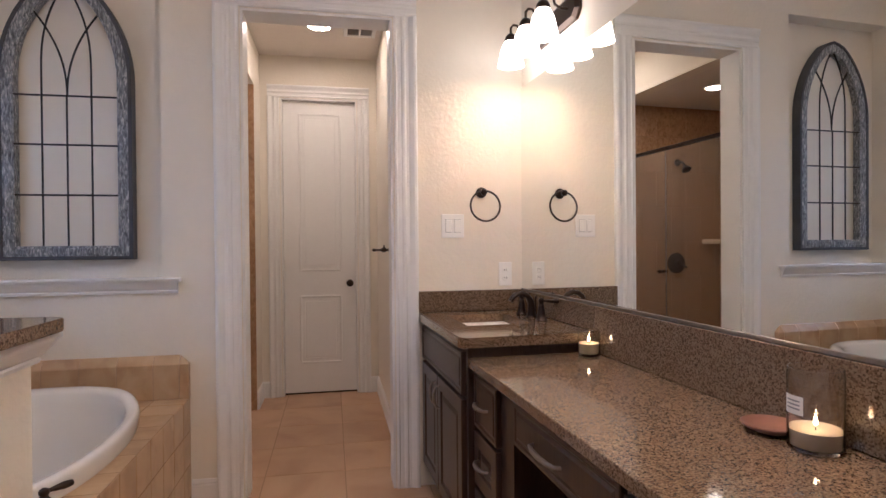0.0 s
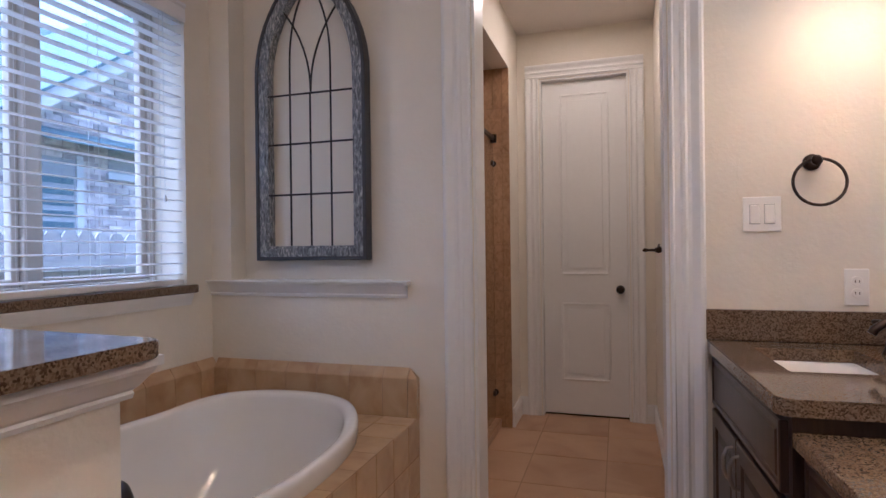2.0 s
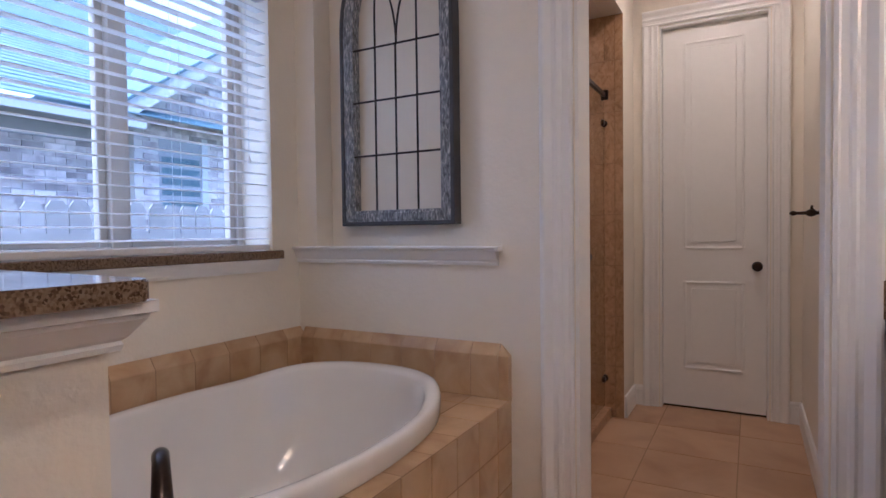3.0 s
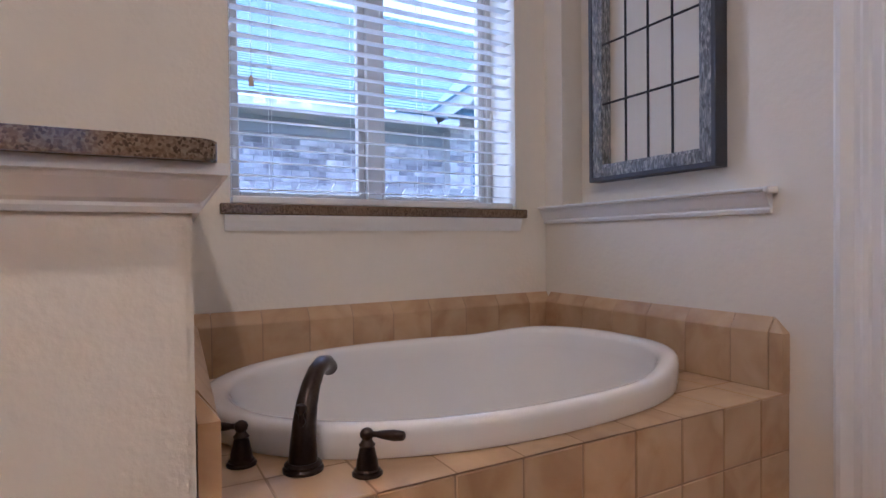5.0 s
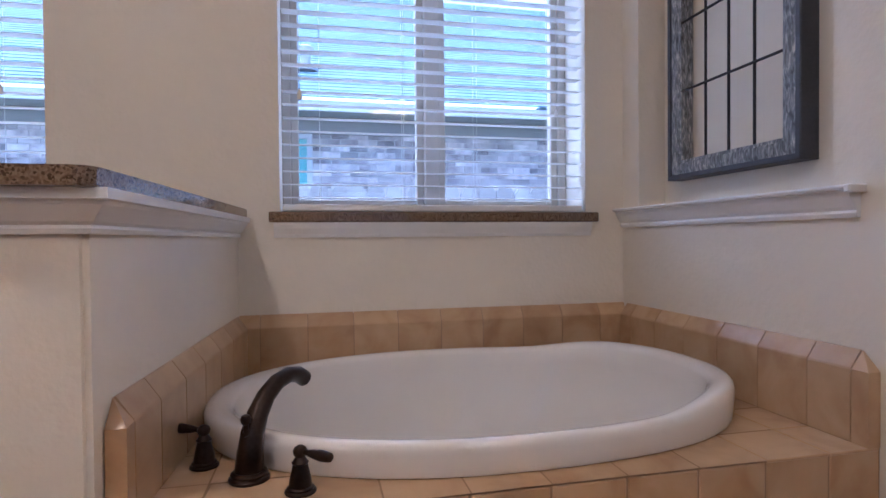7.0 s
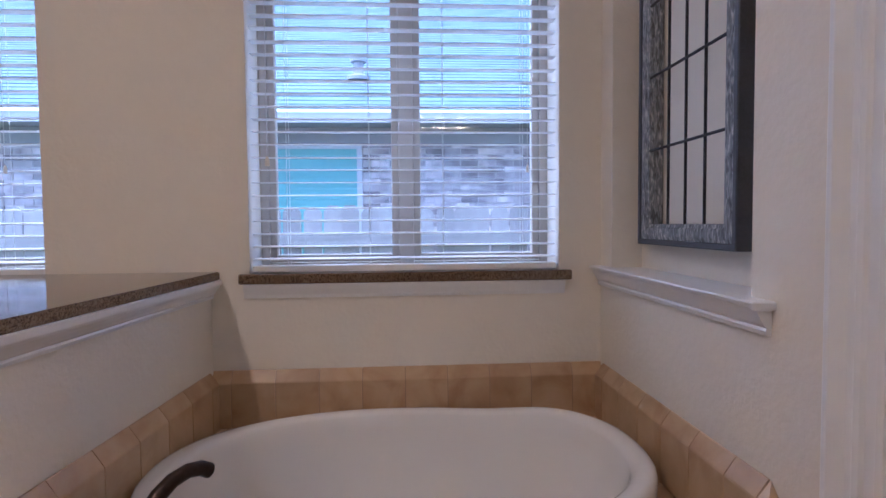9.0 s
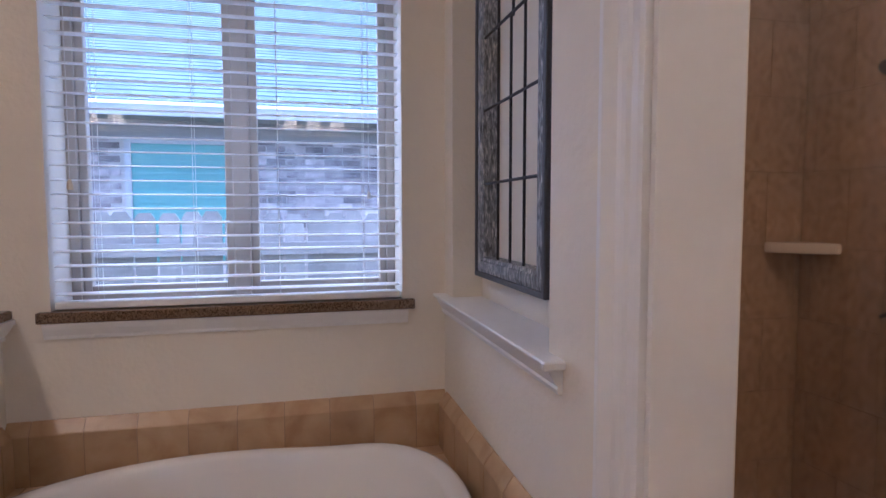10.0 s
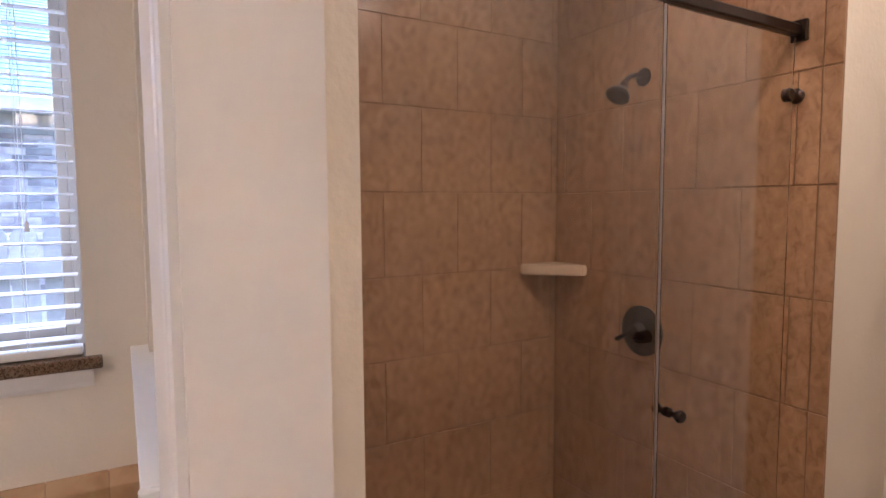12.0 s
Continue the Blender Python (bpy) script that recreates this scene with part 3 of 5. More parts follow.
def in_oval(x, y, s):
    return ((x - TC.x) / (TA * s)) ** 2 + ((y - TC.y) / (TB * s)) ** 2 < 1


# deck top tiles, cut round the tub
gx = [TX - i * P for i in range(8)]
gy = [2.567 + P - i * P for i in range(12)]
for x1 in gx:
    for y1 in gy:
        xa, xb, ya, yb = max(x1 - P + 0.0035, XW + 0.003), x1, max(y1 - P + 0.0035, 1.175), min(y1, YN - 0.002)
        if xb - xa < 0.02 or yb - ya < 0.02:
            continue
        n = 8
        cells = [(i, j) for i in range(n) for j in range(n) if not in_oval(xa + (xb - xa) * (i + 0.5) / n, ya + (yb - ya) * (j + 0.5) / n, 0.955)]
        cells = [(i, j) for i, j in cells if ya + (yb - ya) * (j + 0.5) / n > pony_y(xa + (xb - xa) * (i + 0.5) / n) + 0.002]
        if not cells:
            continue
        bm = nb()
        if len(cells) == n * n:
            box(bm, xa, xb, ya, yb, TZ - 0.007, TZ, 0.002)
        else:
            vs = {}
            g = lambda i, j: vs.setdefault((i, j), bm.verts.new((xa + (xb - xa) * i / n, ya + (yb - ya) * j / n, TZ))) if (i, j) not in vs else vs[(i, j)]
            for i, j in cells:
                bm.faces.new((g(i, j), g(i + 1, j), g(i + 1, j + 1), g(i, j + 1)))
        part("tile", bm, M["tubtile"], deck)
# front face tiles
bm = nb()
box(bm, -0.004, 0.004, 0.002, P - 0.002, 0.002, P - 0.002, 0.002)
ft = mesh_of("tile", bm, M["tubtile"])
pieces("tile", ft, deck, [(TX - 0.005, y - P, TZ - 0.003 - r * P - P) for y in gy if y - P > 1.15 and y < 2.68 for r in range(3)])
bm = nb()
box(bm, -0.004, 0.004, 0.002, YN - 2.567 - 0.004 - 0.155 + 0.155, 0.002, P - 0.002, 0.002)
pieces("tile", mesh_of("tile", bm, M["tubtile"]), deck, [(TX - 0.005, 2.567, TZ - 0.003 - r * P - P) for r in range(3)])
# upstand with a bevelled cap, three sides
UP = [(0, 0.002), (0.032, 0.002), (0.032, 0.160), (0.030, 0.165), (0.004, 0.202), (0, 0.203)]


def upstand(a, b, out, first):
    a, b, out = Vector(a), Vector(b), Vector(out).normalized()
    d = (b - a)
    L = d.length
    d.normalize()
    cuts = [0.0]
    c = first
    while c < L - 0.012:
        cuts.append(c)
        c += P
    cuts.append(L)
    for s, e in zip(cuts, cuts[1:]):
        p, q = a + d * (s + 0.0014), a + d * (e - 0.0014)
        bm = sweep(nb(), UP, p, q, out)
        part("tile", bm, M["tubtile"], deck)
    part("grout_bed", sweep(nb(), [(0, 0.0), (0.030, 0.0), (0.030, 0.160), (0.003, 0.199), (0, 0.199)], a + d * 0.002, b - d * 0.002, out), M["grout"], deck)


upstand((XW + 0.001, pony_y(XW), TZ), (XW + 0.001, YN - 0.001, TZ), (1, 0, 0), 0.07)
upstand((XW + 0.034, YN - 0.001, TZ), (TX - 0.042, YN - 0.001, TZ), (0, -1, 0), 0.07)
upstand((XW + 0.034, pony_y(XW + 0.034) + 0.001, TZ), (TX - 0.042, pony_y(TX - 0.042) + 0.001, TZ), outn, 0.06)


def upstand_end(y, sy):
    """Mitred end tile of an upstand that stands on the wall line y, its cap sloping down to the deck front."""
    bm = nb()
    x0, x1, d, lo, hi = TX - 0.0405, TX - 0.001, 0.032, 0.162, 0.203
    v = [bm.verts.new(p) for p in ((x0, y, TZ), (x1, y, TZ), (x1, y + sy * d, TZ), (x0, y + sy * d, TZ), (x0, y, TZ + hi), (x1, y, TZ + lo), (x1, y + sy * d, TZ + lo), (x0, y + sy * d, TZ + lo))]
    for f in ((0, 1, 2, 3), (0, 4, 5, 1), (1, 5, 6, 2), (2, 6, 7, 3), (3, 7, 4, 0), (4, 7, 6), (4, 6, 5)):
        bm.faces.new([v[k] for k in f])
    bmesh.ops.recalc_face_normals(bm, faces=bm.faces)
    part("tile", bm, M["tubtile"], deck)


upstand_end(YN - 0.001, -1)
upstand_end(pony_y(TX) + 0.003, 1)

# ---- roman tub faucet ----
def lever_handle(parent, x, y, z, ang, s=1.0, tall=1.0, reach=1.0):
    h = part("handle", lathe(nb(), [(0.031 * s, 0), (0.031 * s, 0.004 * tall), (0.026 * s, 0.008 * tall), (0.027 * s, 0.011 * tall), (0.023 * s, 0.015 * tall), (0.021 * s, 0.030 * tall), (0.016 * s, 0.055 * tall), (0.0145 * s, 0.062 * tall), (0.017 * s, 0.066 * tall), (0.013 * s, 0.071 * tall), (0.010 * s, 0.078 * tall), (0.0135 * s, 0.084 * tall), (0.0145 * s, 0.092 * tall), (0.011 * s, 0.099 * tall), (0.005 * s, 0.103 * tall), (0, 0.104 * tall)], Matrix.Translation((x, y, z)), 20), M["bronze"], parent, smooth=True)
    d = Vector((math.cos(ang), math.sin(ang), 0.0))
    p = Vector((x, y, z + 0.090 * tall))
    part("lever", tube(nb(), [p + d * k * reach for k in (0.008, 0.022, 0.034, 0.060, 0.078, 0.084, 0.087)], [0.006 * s, 0.006 * s, 0.0085 * s, 0.0115 * s, 0.010 * s, 0.0085 * s, 0.004 * s], 14), M["bronze"], h, smooth=True)
    return h


fa = thing("tub_faucet", (-0.787, 1.396, TZ), "oil-rubbed bronze roman tub faucet on the tiled deck", "faucet")
bx, by = -0.787, 1.396
dv = Vector((-0.83, 0.558, 0))
base = Vector((bx, by, TZ))
pts = [(0, 0.014), (0.003, 0.05), (0.011, 0.085), (0.026, 0.117), (0.050, 0.145), (0.084, 0.165), (0.122, 0.172), (0.156, 0.166), (0.178, 0.152)]
sp = [base + dv * u + Vector((0, 0, v)) for u, v in pts]
part("spout", tube(nb(), sp, [0.0275, 0.0250, 0.0225, 0.0205, 0.0185, 0.0172, 0.0168, 0.0175, 0.0180], 20), M["bronze"], fa, smooth=True)
part("base_ring", lathe(nb(), [(0.038, 0), (0.038, 0.005), (0.034, 0.009), (0.035, 0.013), (0.029, 0.018), (0, 0.018)], Matrix.Translation(base), 24), M["bronze"], fa, smooth=True)
kn = base - dv * 0.008 + Vector((0, 0, 0.110))
part("diverter_knob", lathe(nb(), [(0.005, -0.018), (0.005, -0.004), (0.009, 0), (0.0105, 0.007), (0.008, 0.014), (0, 0.017)], Matrix.Translation(kn), 16), M["bronze"], fa, smooth=True)
part("collar", tube(nb(), [base + dv * 0.004 + Vector((0, 0, 0.088)), base - dv * 0.012 + Vector((0, 0, 0.093))], 0.009, 12), M["bronze"], fa)
lever_handle(fa, -0.8725, 1.300, TZ, math.radians(245), 0.92, 0.82, 0.84)
lever_handle(fa, -0.7085, 1.493, TZ, math.radians(49), 0.92, 0.82, 0.84)

# ---- arched wall art in the niche ----
art = thing("arched_window_frame", (-1.16, 2.76, 1.185), "arched wooden window frame with chipped blue-grey paint and iron bars", "wall decor")
AX, AW, AZ0, AZS, AZT, AYF, AYB = -1.170, 0.2830, 1.180, 2.03, 2.535, 2.750, 2.809


def arch(w, top, n=12):
    """Right half outline of a pointed arch of half width w, from the spring to the tip."""
    h = top - AZS
    c = (h * h - w * w) / (2 * w)
    r = w + c
    a1 = math.atan2(h, c)
    out = []
    for i in range(n + 1):
        a = a1 * i / n
        x, z = -c + r * math.cos(a), AZS + r * math.sin(a)
        out.append((max(x, 0.0), z))
    return out


def rounded(pts, k=0.035):
    """Softens the tip a little."""
    return [(x, z - k * math.exp(-(x / 0.05) ** 2)) for x, z in pts]


FW, RW = 0.066, 0.017


def outline(ins):
    """Closed half outline of the frame, moved inwards by ins: foot corner, then the arch to the tip."""
    return [(0.0, AZ0 + ins), (AW - ins, AZ0 + ins)] + rounded(arch(AW - ins, AZT - ins * 1.05 + 0.02))


def ring_part(name, levels, mat, parent, label=""):
    """A band that runs round both halves of the frame through the given (inset, depth) levels."""
    bm = nb()
    loops = []
    for ins, y in levels:
        h = outline(ins)
        full = [(x, z) for x, z in h] + [(-x, z) for x, z in h[-2:0:-1]]
        loops.append([bm.verts.new((AX + x, y, z)) for x, z in full])
    n = len(loops[0])
    for a, b in zip(loops, loops[1:] + loops[:1]):
        for k in range(n):
            bm.faces.new((a[k], a[(k + 1) % n], b[(k + 1) % n], b[k]))
    return part(name, bm, mat, parent, label)


ring_part("metal_rim", [(0.0, AYB), (0.0, AYF + 0.003), (0.003, AYF), (RW - 0.002, AYF), (RW, AYF + 0.002), (RW, AYB)], M["artside"], art, "dark blue-grey metal outer rim")
ring_part("painted_wood", [(RW + 0.0005, AYB - 0.003), (RW + 0.0005, AYF + 0.006), (RW + 0.012, AYF + 0.003), (FW - 0.014, AYF + 0.003), (FW - 0.010, AYF + 0.007), (FW - 0.002, AYF + 0.008), (FW, AYF + 0.012), (FW, AYB - 0.003)], M["artpaint"], art, "chipped grey and white painted wood")
yb, br = 2.764, 0.0045
for z in (1.483, 1.717, 1.945):
    part("iron_bar", tube(nb(), [(AX - AW + FW - 0.005, yb, z), (AX + AW - FW + 0.005, yb, z)], br, 8), M["artmetal"], art)
q4 = 0.105
part("iron_bar", tube(nb(), [(AX, yb + 0.006, AZ0 + FW - 0.01), (AX, yb + 0.006, 1.945)], br, 8), M["artmetal"], art)
for sd in (-1, 1):
    pts = [(AX + sd * q4, yb + 0.006, AZ0 + FW - 0.01), (AX + sd * q4, yb + 0.006, 2.07)]
    for i in range(1, 11):
        a = i / 10
        pts.append((AX + sd * q4 * (1 - a ** 2.4), yb + 0.006, 2.07 + 0.40 * a))
    part("iron_bar", tube(nb(), pts, br, 8), M["artmetal"], art)
    pts = []
    for i in range(13):
        a = i / 12
        pts.append((AX + sd * 0.168 * a ** 2.2, yb + 0.012, 1.945 + 0.43 * a))
    part("curved_iron_bar", tube(nb(), pts, br, 8), M["artmetal"], art)

# ---- vanity: sink cabinet, drawer bank, knee drawer, tops ----
def pull(parent, x, y, z, half=0.055):
    """Bowed pewter pull, along y, on a face that looks to -x."""
    pts = [(x, y - half, z), (x - 0.018, y - half * 0.9, z), (x - 0.026, y - half * 0.5, z), (x - 0.029, y, z), (x - 0.026, y + half * 0.5, z), (x - 0.018, y + half * 0.9, z), (x, y + half, z)]
    return part("handle", tube(nb(), pts, [0.0055, 0.0055, 0.007, 0.008, 0.007, 0.0055, 0.0055], 10), M["nickel"], parent, "pewter bow handle", smooth=True)


def front(parent, name, x, y0, y1, z0, z1, panel=True):
    """Raised-panel door or drawer front in one piece, face towards -x."""
    bm = nb()
    box(bm, x - 0.020, x + 0.004, y0, y1, z0, z1)
    bm.faces.ensure_lookup_table()
    f = min(bm.faces, key=lambda q: q.calc_center_median().x)
    steps = ((0.003, 0.0), (0.050, 0.0), (0.006, 0.008), (0.010, 0.0), (0.018, -0.006)) if panel else ((0.003, 0.0), (0.010, 0.0), (0.005, 0.004), (0.006, 0.0), (0.008, -0.004))
    for k, (thick, depth) in enumerate(steps):
        bmesh.ops.inset_region(bm, faces=[f], thickness=thick, use_even_offset=True)
        if depth:
            for v in f.verts:
                v.co.x += depth
        if k == 0:
            for v in [v for v in bm.verts if v.co.x < x - 0.0199 and v not in f.verts]:
                v.co.x += 0.003
    return part(name, bm, M["darkwood"], parent)


def vpull(parent, x, y, z, half=0.05):
    pts = [(x, y, z - half), (x - 0.018, y, z - half * 0.9), (x - 0.027, y, z - half * 0.4), (x - 0.027, y, z + half * 0.4), (x - 0.018, y, z + half * 0.9), (x, y, z + half)]
    return part("handle", tube(nb(), pts, [0.0055, 0.0055, 0.007, 0.007, 0.0055, 0.0055], 10), M["nickel"], parent, "pewter bow handle", smooth=True)


SF, LF = 0.507, 0.545
sc = thing("sink_cabinet", (0.77, 2.24, 0), "espresso-stained sink cabinet with raised-panel doors", "cabinet", "vanity cabinets")
bm = nb()
box(bm, SF, XM - 0.002, 1.925, 1.945, 0.10, 0.848), box(bm, SF, XM - 0.002, 2.69, YN + 0.028, 0.10, 0.848), box(bm, SF, SF + 0.02, 1.945, 2.69, 0.10, 0.848), box(bm, SF + 0.02, XM - 0.002, 1.945, 2.69, 0.10, 0.12), box(bm, XM - 0.02, XM - 0.002, 1.945, 2.69, 0.12, 0.848)
part("body", bm, M["darkwood"], sc)
bm = nb()
box(bm, SF + 0.06, XM - 0.03, 1.93, 2.69, 0, 0.0995)
part("toe_kick", bm, M["darkwood"], sc)
front(sc, "false_drawer", SF, 1.95, 2.715, 0.662, 0.828, False)
for a, b, hy in ((1.95, 2.362, 2.325), (2.370, 2.715, 2.405)):
    d = front(sc, "door", SF, a, b, 0.125, 0.645)
    vpull(d, SF - 0.018, hy, 0.56)
db = thing("drawer_cabinet", (0.8, 1.6, 0), "espresso-stained drawer bank under the lower granite top", "cabinet", "vanity cabinets")
bm = nb()
box(bm, LF, XM - 0.002, 1.537, 1.923, 0.10, 0.773)
part("body", bm, M["darkwood"], db)
bm = nb()
box(bm, LF + 0.06, XM - 0.03, 1.545, 1.92, 0, 0.0995)
part("toe_kick", bm, M["darkwood"], db)
for z0, z1 in ((0.56, 0.755), (0.345, 0.545), (0.125, 0.33)):
    d = front(db, "drawer", LF, 1.655, 1.912, z0, z1, z1 - z0 > 0.2)
    pull(d, LF - 0.018, 1.80, (z0 + z1) / 2)
kd = thing("knee_drawer", (0.8, 0.95, 0.62), "espresso-stained shallow drawer over the knee space", "drawer", "vanity cabinets")
bm = nb()
box(bm, LF + 0.012, XM - 0.002, 0.892, 1.535, 0.617, 0.773)
part("body", bm, M["darkwood"], kd)
d = front(kd, "drawer_front", LF + 0.012, 0.907, 1.522, 0.620, 0.752, False)
pull(d, LF - 0.006, 1.27, 0.677, 0.088)
bm = nb()
box(bm, XM - 0.03, XM - 0.002, 0.892, 1.535, 0.0, 0.616)
part("back_panel", bm, M["darkwood"], kd)
ec = thing("end_cabinet", (0.8, -0.25, 0), "espresso-stained vanity cabinet beyond the knee space", "cabinet", "vanity cabinets")
bm = nb()
box(bm, LF, XM - 0.002, -1.0, 0.890, 0.10, 0.773)
part("body", bm, M["darkwood"], ec)
bm = nb()
box(bm, LF + 0.06, XM - 0.03, -0.99, 0.88, 0, 0.0995)
part("toe_kick", bm, M["darkwood"], ec)
for a, b in ((-0.99, -0.085), (-0.075, 0.875)):
    d = front(ec, "door", LF, a, b, 0.125, 0.745)
    vpull(d, LF - 0.018, a + 0.05, 0.62)

HX0, HX1, HY0, HY1 = 0.588, 0.868, 2.20, 2.56
ct = thing("sink_countertop", (0.76, 2.22, 0.85), "polished brown speckled granite top round the sink", "countertop")
bm = nb()
FX, FY = 0.470, 1.895
rr = 0.035
pl = [(FX + rr - rr * math.sin(a), FY + rr - rr * math.cos(a)) for a in [math.pi / 2 * k / 6 for k in range(7)]]
outer = [(XM - 0.001, FY)] + pl + [(FX, YN + 0.028), (XM - 0.001, YN + 0.028)]
hole = [(HX1, HY0), (HX0, HY0), (HX0, HY1), (HX1, HY1)]
for z, flip in ((0.89, False), (0.851, True)):
    vo, vh = [bm.verts.new((x, y, z)) for x, y in outer], [bm.verts.new((x, y, z)) for x, y in hole]
    fs = [[vo[0], *vo[1:8], vh[1], vh[0]], [vo[7], vo[8], vh[2], vh[1]], [vo[8], vo[9], vh[3], vh[2]], [vo[9], vo[0], vh[0], vh[3]]]
    for f in fs:
        bm.faces.new(f[::-1] if flip else f)
    if not flip:
        to, th = vo, vh
    else:
        for a, b in ((to, vo), (th, vh)):
            for i in range(len(a)):
                j = (i + 1) % len(a)
                bm.faces.new((a[i], a[j], b[j], b[i]))
bmesh.ops.bevel(bm, geom=[e for e in bm.edges if abs(e.verts[0].co.z - 0.89) < 1e-5 and abs(e.verts[1].co.z - 0.89) < 1e-5 and any(abs(f.normal.z) < 0.5 or True for f in e.link_faces) and len({round(f.calc_center_median().z, 3) for f in e.link_faces}) > 1], offset=0.004, segments=2, affect="EDGES")
part("slab", bm, M["granite"], ct)
lt = thing("vanity_countertop", (0.78, 0.4, 0.775), "polished brown speckled granite top, lower make-up section", "countertop")
bm = nb()
box(bm, 0.506, XM - 0.001, -1.02, 1.924, 0.775, 0.81, 0.004, 2)
part("slab", bm, M["granite"], lt)
bm = nb()
box(bm, XM - 0.022, XM - 0.001, -1.02, 1.8935, 0.8115, 0.992, 0.002)
part("backsplash", bm, M["granite"], lt, "tall granite backsplash under the mirror")
bm = nb()
box(bm, XM - 0.022, XM - 0.001, 1.894, YN - 0.026, 0.8915, 0.992, 0.002)
part("backsplash", bm, M["granite"], ct, "granite backsplash under the mirror")
mi = thing("wall_mirror", (XM, 1.0, 0.98), "large frameless mirror over the whole vanity", "mirror")
bm = nb()
box(bm, XM - 0.008, XM - 0.001, -0.9, YN + 0.02, 1.0045, 2.060)
part("glass", bm, M["mirror"], mi)
bm = nb()
box(bm, XM - 0.014, XM - 0.001, -0.9, YN + 0.02, 0.993, 1.004, 0.001)
part("channel", bm, M["nickel"], mi, "pale metal channel")

sk = thing("sink_basin", (0.727, 2.385, 0.72), "white rectangular undermount china sink", "sink")
bm = nb()
rings = []
for ins, z, r in ((-0.02, 0.850, 0.03), (-0.004, 0.850, 0.035), (0.004, 0.842, 0.04), (0.012, 0.79, 0.05), (0.03, 0.745, 0.06), (0.07, 0.728, 0.06), (0.12, 0.724, 0.02)):
    ring = []
    xa, xb, ya, yb2 = HX0 + ins, HX1 - ins, HY0 + ins, HY1 - ins
    for cx_, cy_, a0 in ((xb - r, yb2 - r, 0), (xa + r, yb2 - r, 90), (xa + r, ya + r, 180), (xb - r, ya + r, 270)):
        for k in range(6):
            a = radians(a0 + 90 * k / 5)
            ring.append(bm.verts.new((cx_ + r * math.cos(a), cy_ + r * math.sin(a), z)))
    rings.append(ring)
for r0, r1 in zip(rings, rings[1:]):
    for k in range(24):
        bm.faces.new((r0[k], r0[(k + 1) % 24], r1[(k + 1) % 24], r1[k]))
bm.faces.new(rings[-1])
part("bowl", bm, M["china"], sk, smooth=True)
part("drain", lathe(nb(), [(0.022, 0), (0.022, 0.004), (0.016, 0.006), (0, 0.006)], Matrix.Translation((0.727, 2.385, 0.7245))), M["bronze"], sk)

sf = thing("sink_faucet", (0.94, 2.33, 0.89), "oil-rubbed bronze widespread faucet on the sink top", "faucet")
b0 = Vector((0.945, 2.37, 0.8905))
part("spout", tube(nb(), [b0 + Vector(v) for v in ((0, 0, 0.008), (0, 0, 0.05), (-0.004, 0, 0.078), (-0.020, 0, 0.102), (-0.046, 0, 0.114), (-0.074, 0, 0.110), (-0.096, 0, 0.094), (-0.104, 0, 0.080))], [0.020, 0.0165, 0.015, 0.0135, 0.012, 0.0115, 0.012, 0.0125], 16), M["bronze"], sf, smooth=True)
part("base_ring", lathe(nb(), [(0.027, 0), (0.027, 0.004), (0.023, 0.008), (0.022, 0.012), (0, 0.012)], Matrix.Translation(b0), 20), M["bronze"], sf, smooth=True)
part("lift_rod", lathe(nb(), [(0.003, 0), (0.003, 0.085), (0.006, 0.090), (0.006, 0.098), (0, 0.101)], Matrix.Translation(b0 + Vector((0.022, 0, 0.0))), 10), M["bronze"], sf)
lever_handle(sf, 0.945, 2.495, 0.8905, math.radians(100), 0.85)
lever_handle(sf, 0.945, 2.255, 0.8905, math.radians(-25), 0.85)

# ---- candles and dish on the lower top ----
def candle(x, y, r, h, wax, label, lab=True):
    t = thing("jar_candle", (x, y, 0.811), label, "candle", "lit candles")
    m = Matrix.Translation((x, y, 0.8112))
    part("jar", lathe(nb(), [(0, 0), (r * 0.94, 0), (r, 0.006), (r, h * 0.9), (r * 0.97, h), (r * 0.93, h), (r * 0.955, h * 0.9), (r * 0.955, 0.012), (r * 0.9, 0.008), (0, 0.008)], m, 32), M["jarglass"], t, "clear glass jar", smooth=True)
    part("wax", lathe(nb(), [(0, 0.0085), (r * 0.90, 0.0085), (r * 0.945, 0.014), (r * 0.945, wax), (r * 0.6, wax - 0.003), (0, wax - 0.004)], m, 32), M["wax"], t, "melted cream wax", smooth=True)
    part("wick", tube(nb(), [(x, y, 0.8112 + wax - 0.004), (x + 0.001, y, 0.8112 + wax + 0.008)], 0.0012, 6), M["dark"], t)
    part("flame", lathe(nb(), [(0, 0), (0.0035, 0.004), (0.004, 0.009), (0.0025, 0.016), (0, 0.024)], Matrix.Translation((x, y, 0.8112 + wax + 0.005)), 12), M["flame"], t, "small bright flame", smooth=True)
    if lab:
        bm = nb()
        vs = []
        for i in range(9):
            a = math.radians(150 + 50 * i / 8)
            vs.append([bm.verts.new((x + (r + 0.0006) * math.cos(a), y + (r + 0.0006) * math.sin(a), 0.8112 + zz)) for zz in (wax + 0.034, wax + 0.072)])
        for a, b in zip(vs, vs[1:]):
            bm.faces.new((a[0], b[0], b[1], a[1]))
        lb = part("paper_label", bm, M["paper"], t, "white paper label with lines of print")
        for zz in (0.044, 0.052, 0.060):
            bm = nb()
            vs = []
            for i in range(7):
                a = math.radians(157 + 36 * i / 6)
                vs.append([bm.verts.new((x + (r + 0.0011) * math.cos(a), y + (r + 0.0011) * math.sin(a), 0.8112 + wax + q)) for q in (zz, zz + 0.0035)])
            for a, b in zip(vs, vs[1:]):
                bm.faces.new((a[0], b[0], b[1], a[1]))
            part("print_line", bm, M["ink"], lb)
    return t


